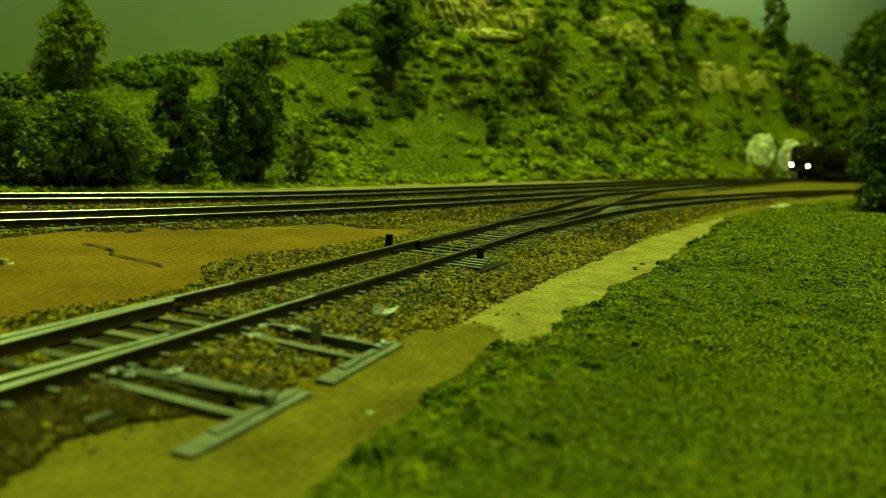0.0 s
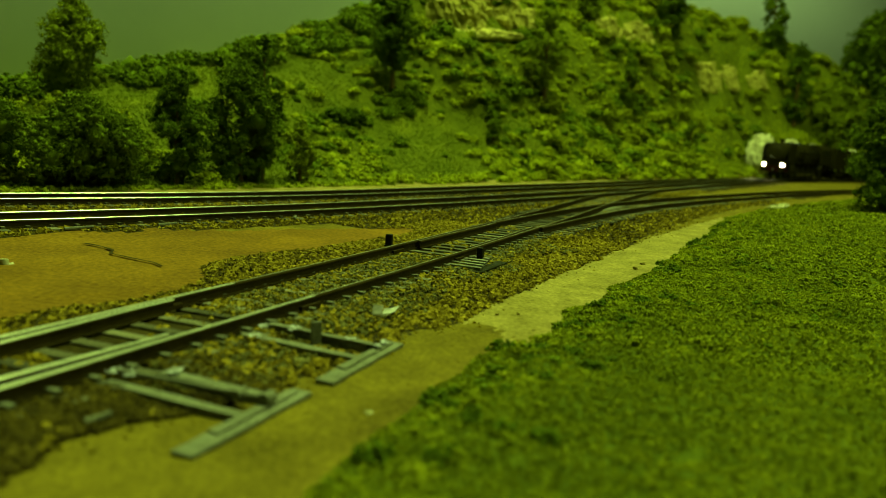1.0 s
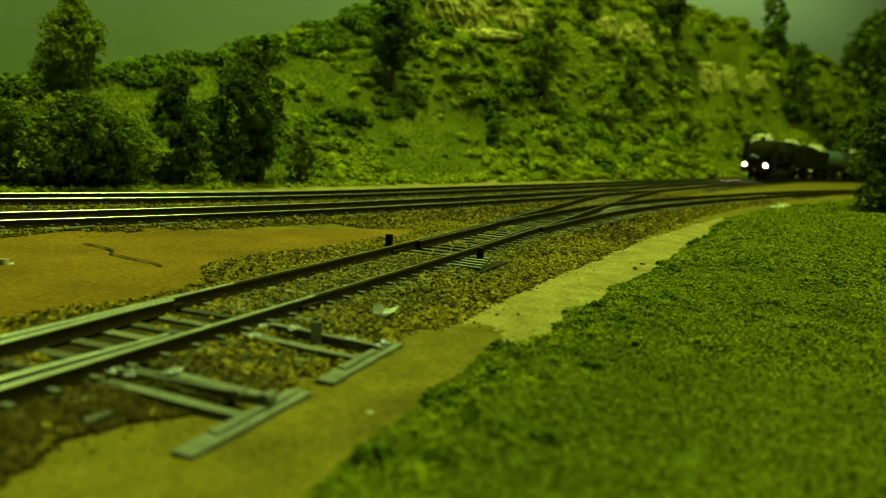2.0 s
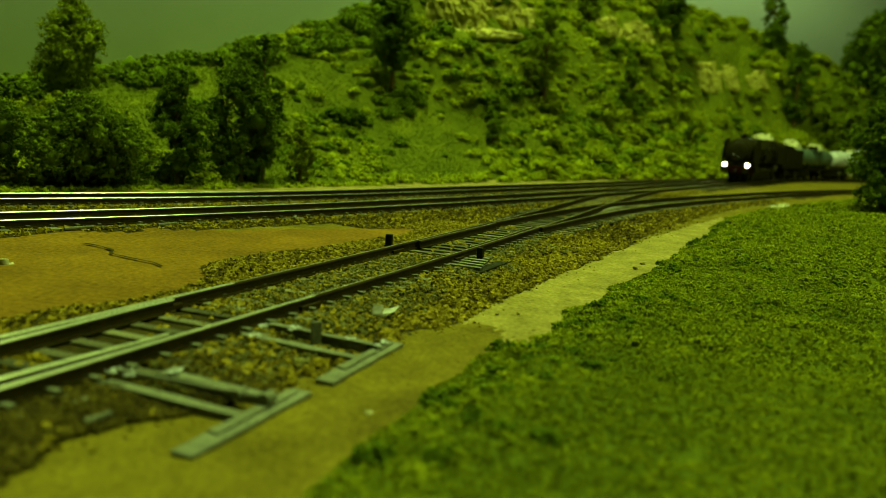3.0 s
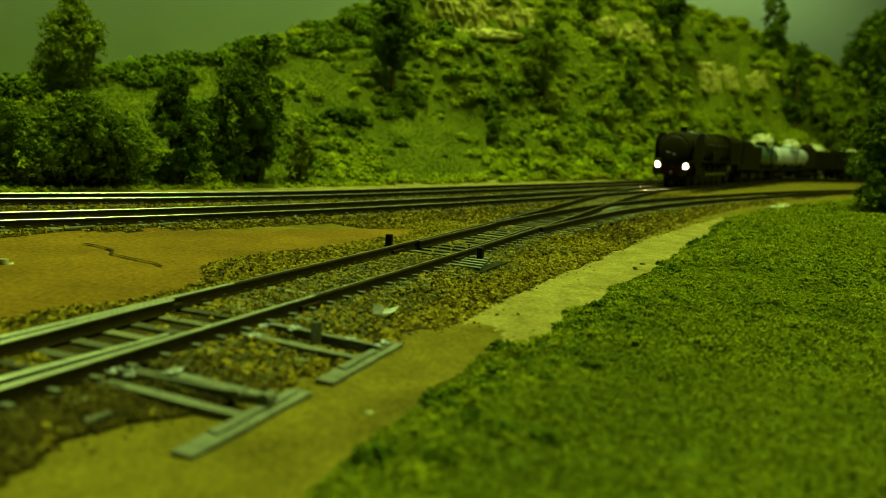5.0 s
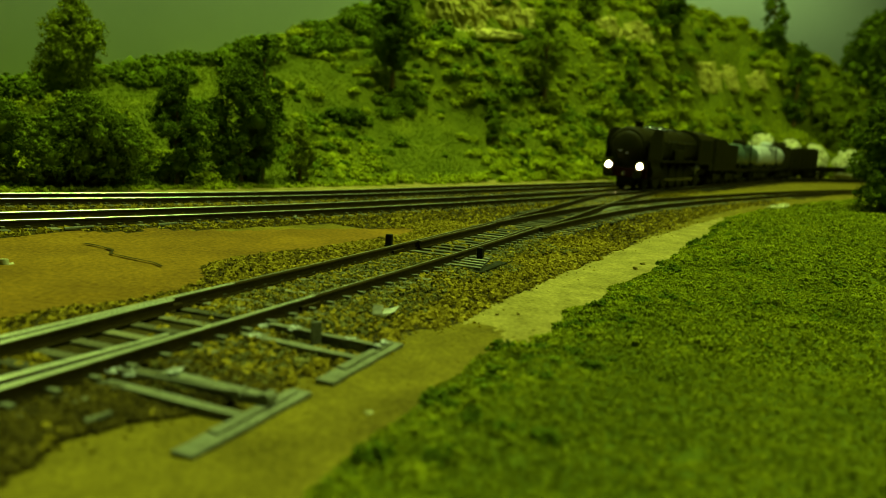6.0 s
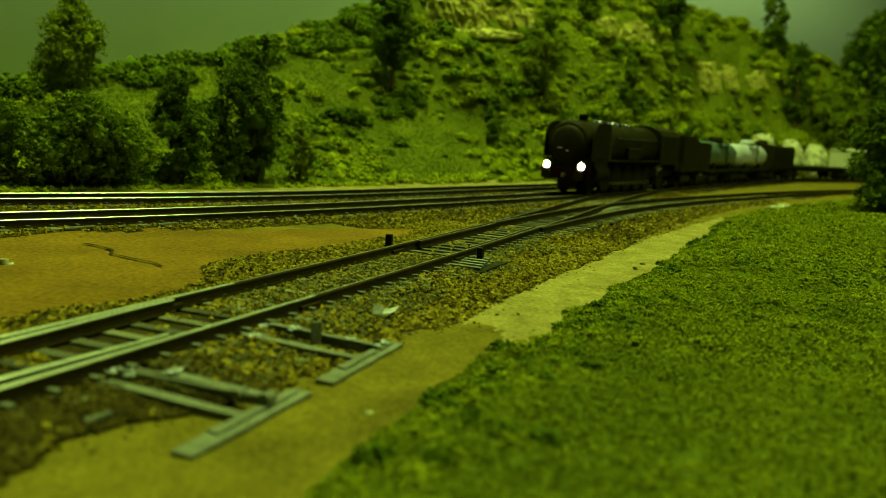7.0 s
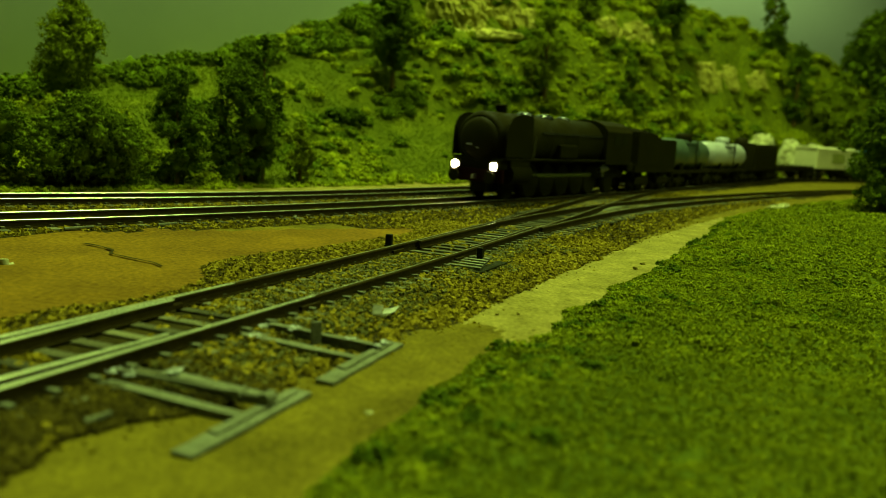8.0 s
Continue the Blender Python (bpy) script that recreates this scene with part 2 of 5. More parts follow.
def box(bm, x0, x1, y0, y1, z0, z1, bevel=0.0):
    """A box in millimetres, its edges bevelled."""
    m = Matrix.LocRotScale(((x0 + x1) / 2000, (y0 + y1) / 2000, (z0 + z1) / 2000), None, ((x1 - x0) / 1000, (y1 - y0) / 1000, (z1 - z0) / 1000))
    made = bmesh.ops.create_cube(bm, size=1, matrix=m)["verts"]
    if bevel:
        edges = list({e for v in made for e in v.link_edges})
        bmesh.ops.bevel(bm, geom=edges, offset=bevel / 1000, segments=2, affect="EDGES", profile=0.6)
    return bm


def rod(bm, a, b, r, r2=None, seg=14):
    """A round bar from a to b, millimetres."""
    a, b = Vector(a) / 1000, Vector(b) / 1000
    m = Matrix.Translation((a + b) / 2) @ (b - a).to_track_quat("Z", "Y").to_matrix().to_4x4()
    bmesh.ops.create_cone(bm, cap_ends=True, segments=seg, radius1=r / 1000, radius2=(r if r2 is None else r2) / 1000, depth=(b - a).length, matrix=m)
    return bm


def lathe(bm, profile, axis="X", centre=(0, 0, 0), seg=28):
    """Turned shape: profile of (along, radius) in millimetres round an axis through centre."""
    rings = []
    for s, r in profile:
        ring = []
        for i in range(seg):
            a = 2 * math.pi * i / seg
            p, q = r * math.cos(a), r * math.sin(a)
            v = {"X": (s, p, q), "Y": (p, s, q), "Z": (p, q, s)}[axis]
            ring.append(bm.verts.new([(c + w) / 1000 for c, w in zip(centre, v)]))
        rings.append(ring)
    for r0, r1 in zip(rings, rings[1:]):
        for i in range(seg):
            f = bm.faces.new((r0[i], r0[(i + 1) % seg], r1[(i + 1) % seg], r1[i]))
            f.smooth = True
    bm.faces.new(rings[0])
    bm.faces.new(rings[-1])
    bmesh.ops.recalc_face_normals(bm, faces=bm.faces)
    return bm


def sheet(bm, outline, thick, place):
    """A plate cut along an outline of (x, z) millimetres, standing in the x-z plane at y = place."""
    a = [bm.verts.new((x / 1000, place / 1000, z / 1000)) for x, z in outline]
    f = bm.faces.new(a)
    ex = bmesh.ops.extrude_face_region(bm, geom=[f])["geom"]
    for v in ex:
        if isinstance(v, bmesh.types.BMVert):
            v.co.y += thick / 1000
    bmesh.ops.recalc_face_normals(bm, faces=bm.faces)
    return bm


def thing(name, label, category, group="", kind="", m=None):
    ob = new(name)
    ob.empty_display_size = 0.01
    if m is not None:
        ob.matrix_world = m
    return tagged(ob, label, category, group, kind)


RNG = np.random.default_rng(7)
OCTA_V = np.array([(1, 0, 0), (-1, 0, 0), (0, 1, 0), (0, -1, 0), (0, 0, 1), (0, 0, -1)], float)
OCTA_F = np.array([(0, 2, 4), (2, 1, 4), (1, 3, 4), (3, 0, 4), (2, 0, 5), (1, 2, 5), (3, 1, 5), (0, 3, 5)])


def turns(k):
    q = RNG.normal(size=(k, 4))
    q /= np.linalg.norm(q, axis=1)[:, None]
    w, x, y, z = q.T
    return np.stack([1 - 2 * (y * y + z * z), 2 * (x * y - z * w), 2 * (x * z + y * w), 2 * (x * y + z * w), 1 - 2 * (x * x + z * z), 2 * (y * z - x * w),
                     2 * (x * z - y * w), 2 * (y * z + x * w), 1 - 2 * (x * x + y * y)], 1).reshape(k, 3, 3)


def lumps(points, sizes, flat=0.8, uneven=0.35):
    """Angular grains: vertices and triangles, in the unit of the points."""
    k = len(points)
    v = OCTA_V[None] * (1 + uneven * RNG.uniform(-1, 1, (k, 6, 1))) * RNG.uniform(0.6, 1.15, (k, 1, 3))
    v = np.einsum("kij,kvj->kvi", turns(k), v) * np.array([1, 1, flat]) * np.asarray(sizes)[:, None, None] / 2 + np.asarray(points)[:, None, :]
    f = OCTA_F[None] + 6 * np.arange(k)[:, None, None]
    return v.reshape(-1, 3), f.reshape(-1, 3)


TETRA_V = np.array([(1, 1, 1), (1, -1, -1), (-1, 1, -1), (-1, -1, 1)], float) * 0.75
TETRA_F = np.array([(0, 1, 2), (0, 3, 1), (0, 2, 3), (1, 3, 2)])


def crumbs(points, sizes):
    """Small four-sided crumbs of foam."""
    k = len(points)
    v = TETRA_V[None] * RNG.uniform(0.65, 1.2, (k, 4, 1))
    v = np.einsum("kij,kvj->kvi", turns(k), v) * np.asarray(sizes)[:, None, None] / 2 + np.asarray(points)[:, None, :]
    f = TETRA_F[None] + 4 * np.arange(k)[:, None, None]
    return v.reshape(-1, 3), f.reshape(-1, 3)


ICO = bmesh.new()
bmesh.ops.create_icosphere(ICO, subdivisions=1, radius=1.0)
ICO.verts.ensure_lookup_table()
ICO_V = np.array([v.co[:] for v in ICO.verts])
ICO_F = np.array([[v.index for v in f.verts] for f in ICO.faces])
ICO.free()


def cores(points, radii):
    """Knobbly solid cores under the foam of a crown."""
    k = len(points)
    v = ICO_V[None] * (1 + 0.16 * RNG.uniform(-1, 1, (k, len(ICO_V), 1))) * np.asarray(radii)[:, None, None] + np.asarray(points)[:, None, :]
    f = ICO_F[None] + len(ICO_V) * np.arange(k)[:, None, None]
    return v.reshape(-1, 3), f.reshape(-1, 3)


def on_ground(u, n, lift=0.0):
    x, y = plan(u, n)
    return np.stack([x, y, 0.001 * (ground_height(u, n) + lift)], 1)


# ---- room ----
def slab(name, x0, x1, y0, y1, z0, z1, mat):
    bm = box(bmesh.new(), x0 * 1000, x1 * 1000, y0 * 1000, y1 * 1000, z0 * 1000, z1 * 1000)
    return tagged(part(name, bm, mat), kind="structure")


slab("wall_north", -2.5, 3.5, 3.2, 3.3, -1.0, 1.6, PLASTER)
slab("wall_south", -2.5, 3.5, -2.6, -2.5, -1.0, 1.6, PLASTER)
slab("wall_west", -2.6, -2.5, -2.5, 3.2, -1.0, 1.6, PLASTER)
slab("wall_east", 3.5, 3.6, -2.5, 3.2, -1.0, 1.6, PLASTER)
slab("ceiling", -2.6, 3.6, -2.6, 3.3, 1.6, 1.7, PLASTER)
slab("floor", -2.6, 3.6, -2.6, 3.3, -1.1, -1.0, PLASTER)


def backdrop():
    us = np.arange(-700, 2620, 40.0)
    bm = bmesh.new()
    rows = []
    for u in us:
        un = min(max(u, -420), 900)
        n = float(hill_base(un)) + HILL_WIDTH + 75 + (0.09 if u > 0 else 0.25) * (un - u)
        x, y = plan(u, n)
        x2, y2 = plan(u, n + 8)
        rows.append([bm.verts.new((x, y, -0.02)), bm.verts.new((x, y, 0.55)), bm.verts.new((x2, y2, 0.55)), bm.verts.new((x2, y2, -0.02))])
    for a, b in zip(rows, rows[1:]):
        for i in range(4):
            bm.faces.new((a[i], b[i], b[(i + 1) % 4], a[(i + 1) % 4])).smooth = i in (0, 2)
    bmesh.ops.recalc_face_normals(bm, faces=bm.faces)
    tagged(part("backdrop", bm, SKY), "plain grey-blue painted backdrop behind the hill", "backdrop", kind="structure")


backdrop()


def spaced(*spans):
    out = [spans[0][0]]
    for a, b, s in spans:
        out += list(np.arange(a + s, b + s * 0.5, s))
    return np.array(out)


def ground():
    us = spaced((-460, -310, 6), (-310, -60, 1.3), (-60, 60, 1.8), (60, 300, 3), (300, 700, 6), (700, 1500, 14))
    ns = spaced((-900, -420, 20), (-420, -190, 4), (-190, -165, 1.8), (-165, -95, 0.7), (-95, 115, 2.3), (115, 430, 5))
    uu, nn = np.meshgrid(us, ns, indexing="ij")
    x, y = plan(uu, nn)
    z = 0.001 * ground_height(uu, nn)
    verts = np.stack([x, y, z], -1).reshape(-1, 3)
    k, w = len(us), len(ns)
    i = (np.arange(k - 1)[:, None] * w + np.arange(w - 1)[None]).ravel()
    faces = np.stack([i, i + w, i + w + 1, i + 1], 1)
    cu, cn = (uu[:-1, :-1] + uu[1:, 1:]) / 2, (nn[:-1, :-1] + nn[1:, 1:]) / 2
    g = zones(cu, cn)
    ob = raw_mesh("ground", verts, faces[:, ::-1], [SAND, DIRT, BALLAST, TURF, HILLSIDE, PALE], g.ravel(), True)
    tagged(ob, "scenery base of brown dirt, ballast, turf and a steep green hill", "ground", kind="structure")


def zones(u, n):
    """0 sand, 1 dirt, 2 ballast, 3 turf, 4 hillside, 5 pale path."""
    g = np.zeros(np.shape(u), int)
    j = 1.6 * wave(u, n, 7, 12) + 1.3 * wave(u, n, 2.3, 16)
    near_b = (n > path_n(B_PATH, u) - 18 + j) & (n < path_n(A_PATH, u) + 18 + j) & (u < 560)
    near_b |= np.abs(n - path_n(B_PATH, u)) < 19 + j
    t_side = (u < -70) & (n < path_n(T_PATH, u) + 40 + j) & (n > path_n(T_PATH, u) - 38 + j)
    between = (u >= -110) & (n > path_n(C2_PATH, np.maximum(u, -75)) - np.interp(u, [-110, 60, 200], [38, 34, 22]) + j) & (n < path_n(B_PATH, u)) & (u < 260)
    c2 = (u >= 250) & (np.abs(n - path_n(C2_PATH, u)) < 16 + j)
    g[near_b | t_side | between | c2] = 2
    low = (n < path_edge(u) + j)
    g[low & (g == 2)] = 0
    pale = (n < path_edge(u) + 0.6 * j) & (n > grass_edge(u) - 6) & (u > -205 + 6 * wave(u, n, 11, 13) + 5 * wave(u, n, 3.7, 14) + 4 * wave(u, n, 1.9, 15)) & (u < 120)
    g[pale] = 5
    g[(n > path_n(A_PATH, u) + 14 + 0.5 * j) & (u < 420)] = 5
    g[dirt_zone(u, n)] = 1
    g[n < grass_edge(u) + 3 * wave(u, n, 11, 4)] = 3
    g[n > hill_base(u) + 4 + 2 * j] = 4
    return g


ground()


def scatter(name, count, us, ns, zone, sizes, mat, label, category, shape="lump", lift=0.1, keep=None):
    """A layer of loose grains over one zone of the ground."""
    u, n = RNG.uniform(*us, count), RNG.uniform(*ns, count)
    ok = zones(u, n) == zone
    if keep is not None:
        ok &= keep(u, n)
    u, n = u[ok], n[ok]
    s = RNG.uniform(*sizes, len(u)) * 0.001
    pts = on_ground(u, n, lift)
    v, f = {"lump": lumps, "crumb": crumbs}[shape](pts, s)
    return tagged(raw_mesh(name, v, f, [mat], smooth=shape == "crumb" and mat not in (STONE, FOAM)), label, category, kind="stuff")


# ---- tracks ----
RAIL_SECTION = [(-0.75, 0.0), (0.75, 0.0), (0.75, 0.25), (0.22, 0.45), (0.22, 1.5), (0.5, 1.62), (0.52, 1.92), (0.44, 2.10), (0.30, 2.20), (0.12, 2.25), (-0.12, 2.25), (-0.30, 2.20), (-0.44, 2.10), (-0.52, 1.92), (-0.5, 1.62), (-0.22, 1.5), (-0.22, 0.45), (-0.75, 0.25)]


def plan_turn(tu, tn):
    return tu * SU - tn * CU, tu * CU + tn * SU


def frames_along(path):
    """Tangents and left normals along a plan path."""
    t = np.gradient(path, axis=0)
    t /= np.linalg.norm(t, axis=1)[:, None]
    return t, np.stack([-t[:, 1], t[:, 0]], 1)


def rail(parent, path, offset, u0=-9e9, u1=9e9, name="rail", bright=9e9):
    """One rail swept along a path at a sideways offset (millimetres, number or a function of u). Shiny metal covers its
    shoulders up to u = bright, to place the gleam.
    """
    t, nrm = frames_along(path)
    keep = (path[:, 0] >= u0) & (path[:, 0] <= u1)
    keep &= (path[:, 0] < 60) | (np.arange(len(path)) % 4 == 0) | (np.arange(len(path)) == len(path) - 1)
    p, nrm = path[keep], nrm[keep]
    off = offset(p[:, 0]) if callable(offset) else np.full(len(p), offset)
    k = len(RAIL_SECTION)
    sec = np.array(RAIL_SECTION)
    uv = p[:, None, :] + nrm[:, None, :] * (off[:, None, None] + sec[None, :, :1])
    x, y = plan(uv[..., 0], uv[..., 1])
    z = np.broadcast_to(0.001 * (TIE_TOP + sec[None, :, 1]), x.shape)
    verts = np.stack([x, y, z], -1).reshape(-1, 3)
    i = (np.arange(len(p) - 1)[:, None] * k + np.arange(k)[None]).ravel()
    j = (np.arange(len(p) - 1)[:, None] * k + (np.arange(k)[None] + 1) % k).ravel()
    faces = np.stack([i, j, j + k, i + k], 1)
    head = np.isin(np.arange(k), (9,))[None] | (np.isin(np.arange(k), (7, 8, 10, 11))[None] & (p[:-1, :1] < bright))
    head = head.ravel().astype(int)
    ends = [tuple(range(k))[::-1], tuple(range((len(p) - 1) * k, len(p) * k))]
    me = bpy.data.meshes.new(name)
    me.from_pydata(verts.tolist(), [], faces.tolist() + ends)
    for m in (RAIL_SIDE, RAIL_HEAD):
        me.materials.append(m)
    me.polygons.foreach_set("material_index", np.concatenate([head, [0, 0]]).astype(np.int32))
    ob = new(name, me)
    ob.parent = parent
    return ob


def tie_mesh(name, length, width=2.3, mat=TIE):
    bm = box(bmesh.new(), -length / 2, length / 2, -width / 2, width / 2, -1.9, 0.0, 0.18)
    me = bpy.data.meshes.new(name)
    bm.to_mesh(me)
    bm.free()
    me.materials.append(mat)
    return me


TIE_MESHES = [tie_mesh("tie", 27.5), tie_mesh("tie", 28.2, 2.5), tie_mesh("tie", 26.8, 2.2)]
LONG_TIES = [tie_mesh("tie", w) for w in (34.0, 38.0, 43.0)]
def chair_mesh(w, d, h, mat):
    bm = box(bmesh.new(), -w, w, -d, d, 0, h, 0.12)
    me = bpy.data.meshes.new("rail_chair")
    bm.to_mesh(me)
    bm.free()
    me.materials.append(mat)
    return me


CHAIR_MESH, PALE_CHAIR = chair_mesh(0.9, 0.55, 0.75, TIE), chair_mesh(1.15, 0.55, 0.7, TIMBER)


def ties(parent, path, u0, u1, spacing=6.3, wide=None, chairs=True, chair=CHAIR_MESH):
    t, nrm = frames_along(path)
    s = np.concatenate([[0], np.cumsum(np.linalg.norm(np.diff(path, axis=0), axis=1))])
    lo, hi = np.interp(u0, path[:, 0], s), np.interp(u1, path[:, 0], s)
    for d in np.arange(lo, hi, spacing):
        d += RNG.uniform(-0.35, 0.35)
        u, n = np.interp(d, s, path[:, 0]), np.interp(d, s, path[:, 1])
        tu, tn = np.interp(d, s, t[:, 0]), np.interp(d, s, t[:, 1])
        shift = 0.0
        me = TIE_MESHES[int(RNG.integers(3))]
        if wide is not None and wide(u) > 0:
            me, shift = LONG_TIES[min(int(wide(u) // 4), 2)], wide(u) / 2
        x, y = plan(u - tn * shift, n + tu * shift)
        ob = new("tie", me)
        ob.parent = parent
        ang = math.degrees(math.atan2(*plan_turn(tu, tn)[::-1]))
        ob.matrix_basis = pose(x, y, 0.001 * TIE_TOP, 0, 0, ang + 90 + RNG.uniform(-1.5, 1.5))
        if chairs and u < 60:
            for side in (-9.6, 9.6):
                x, y = plan(u - tn * side, n + tu * side)
                c = new("rail_chair", chair)
                c.parent = parent
                c.matrix_basis = pose(x, y, 0.001 * TIE_TOP - 0.0001, 0, 0, ang + 90)


GAUGE = 8.75
track_b = thing("railway_track", "main line track with polished rails on dark ties", "railway track", "tracks", "structure")
for o in (-GAUGE, GAUGE):
    rail(track_b, TRAIN_PATH, o)
ties(track_b, B_PATH, -330, 420)
track_a = thing("railway_track", "second main track along the foot of the hill", "railway track", "tracks", "structure")
for o in (-GAUGE, GAUGE):
    rail(track_a, A_PATH, o)
ties(track_a, A_PATH, -330, 330)
track_t = thing("turnout", "siding track with switch blades and weathered grey ties", "railway track", "tracks", "structure")
rail(track_t, T_PATH, GAUGE, bright=-222)
rail(track_t, T_PATH, -GAUGE, bright=-222)
# switch blades beside both stock rails, closing at their tips
rail(track_t, T_PATH, lambda u: GAUGE - 1.35 - 0.035 * np.clip(-247 - u, 0, 99), -420, -239, name="switch_blade")
rail(track_t, T_PATH, lambda u: -GAUGE + 1.7 + 0.05 * np.clip(-262 - u, 0, 99), -420, -258, name="switch_blade")
# the blades of the second points
rail(track_t, T_PATH, lambda u: GAUGE - 1.25 - 0.012 * np.clip(u + 140, 0, 99), -140, -76, name="switch_blade", bright=-9e9)
rail(track_t, T_PATH, lambda u: -GAUGE + 1.25 + 0.012 * np.clip(u + 140, 0, 99), -140, -76, name="switch_blade", bright=-9e9)
ties(track_t, T_PATH, -330, -66, chair=PALE_CHAIR)
for joint_u, joint_side in ((-223, -GAUGE), (-152, GAUGE), (-152, -GAUGE), (-240, GAUGE)):
    bm = box(bmesh.new(), -3.2, 3.2, -0.95, 0.95, 0.1, 1.0, 0.15)
    joiner = part("rail_joiner", bm, RAIL_SIDE, track_t)
    tt, nn = frames_along(T_PATH)
    k = int(np.argmin(np.abs(T_PATH[:, 0] - joint_u)))
    place = T_PATH[k] + nn[k] * joint_side
    joiner.matrix_basis = pose(*plan(*place), 0.001 * TIE_TOP, 0, 0, math.degrees(math.atan2(*plan_turn(*tt[k])[::-1])))
track_c1 = thing("crossover_track", "crossover track running to the main line", "railway track", "tracks", "structure")
rail(track_c1, C1_PATH, GAUGE, bright=-9e9)
rail(track_c1, C1_PATH, -GAUGE, bright=-9e9)
track_c2 = thing("curved_track", "curved siding track parallel to the main line", "railway track", "tracks", "structure")
rail(track_c2, C2_PATH, GAUGE, bright=-9e9)
rail(track_c2, C2_PATH, -GAUGE, bright=-9e9)
ties(track_c1, C1_PATH, 30, 190, chairs=False)
ties(track_c2, C2_PATH, -72, 330, wide=lambda u: np.interp(u, [-60, 20, 30], [2, 12, 0]), chairs=False)


# ---- the train's way: lengths along the main line ----
B_STEP = np.concatenate([[0], np.cumsum(np.linalg.norm(np.diff(TRAIN_PATH, axis=0), axis=1))])


def on_line(s):
    return np.interp(s, B_STEP, TRAIN_PATH[:, 0]), np.interp(s, B_STEP, TRAIN_PATH[:, 1])


def car_pose(s_front, a, b):
    """Pose of a vehicle whose front is at s_front, riding on pivots a and b millimetres behind it."""
    xa, ya = plan(*on_line(s_front + a))
    xb, yb = plan(*on_line(s_front + b))
    ang = math.atan2(ya - yb, xa - xb)
    return pose(xa + 0.001 * a * math.cos(ang), ya + 0.001 * a * math.sin(ang), 0.001 * RAIL_TOP, 0, 0, math.degrees(ang))


# TRAIN
# place of the locomotive's front along the line, by time
RUN = ((0, 0.5, 1, 1.5, 2.25, 3, 3.5, 4, 4.5, 5.25, 6, 6.5, 7, 7.5, 8),
       (1201, 1151, 1101, 1049, 984, 921, 874, 820, 767, 693, 619, 574, 529, 483.5, 436.5))


def front_at(t):
    return float(np.interp(t, *RUN))
# END TRAIN


WHEELS = []


def wheelset(parent, x, r, mat=LOCO_BLACK):
    """Two flanged wheels on an axle, as one part that rolls."""
    bm = bmesh.new()
    for side in (-1, 1):
        lathe(bm, [(side * 8.9, r * 0.96), (side * 7.1, r), (side * 6.9, r + 0.7), (side * 6.5, r + 0.7)], "Y", (0, 0, 0), 24)
    rod(bm, (0, -7, 0), (0, 7, 0), 1.0)
    ob = part("wheelset", bm, mat, parent)
    ob.matrix_basis = pose(x / 1000, 0, r / 1000)
    WHEELS.append((ob, x, r))
    return ob


RODS = []


def shorten(e, k):
    """Draw the parts of a vehicle closer together along its length."""
    for ob in e.children_recursive:
        if ob.name.startswith("wheelset"):
            i = [w[0] for w in WHEELS].index(ob)
            _, x, r = WHEELS[i]
            WHEELS[i] = (ob, x * k, r)
            ob.matrix_basis = pose(x * k / 1000, 0, r / 1000)
        else:
            ob.data.transform(Matrix.Diagonal((k, 1, 1, 1)))


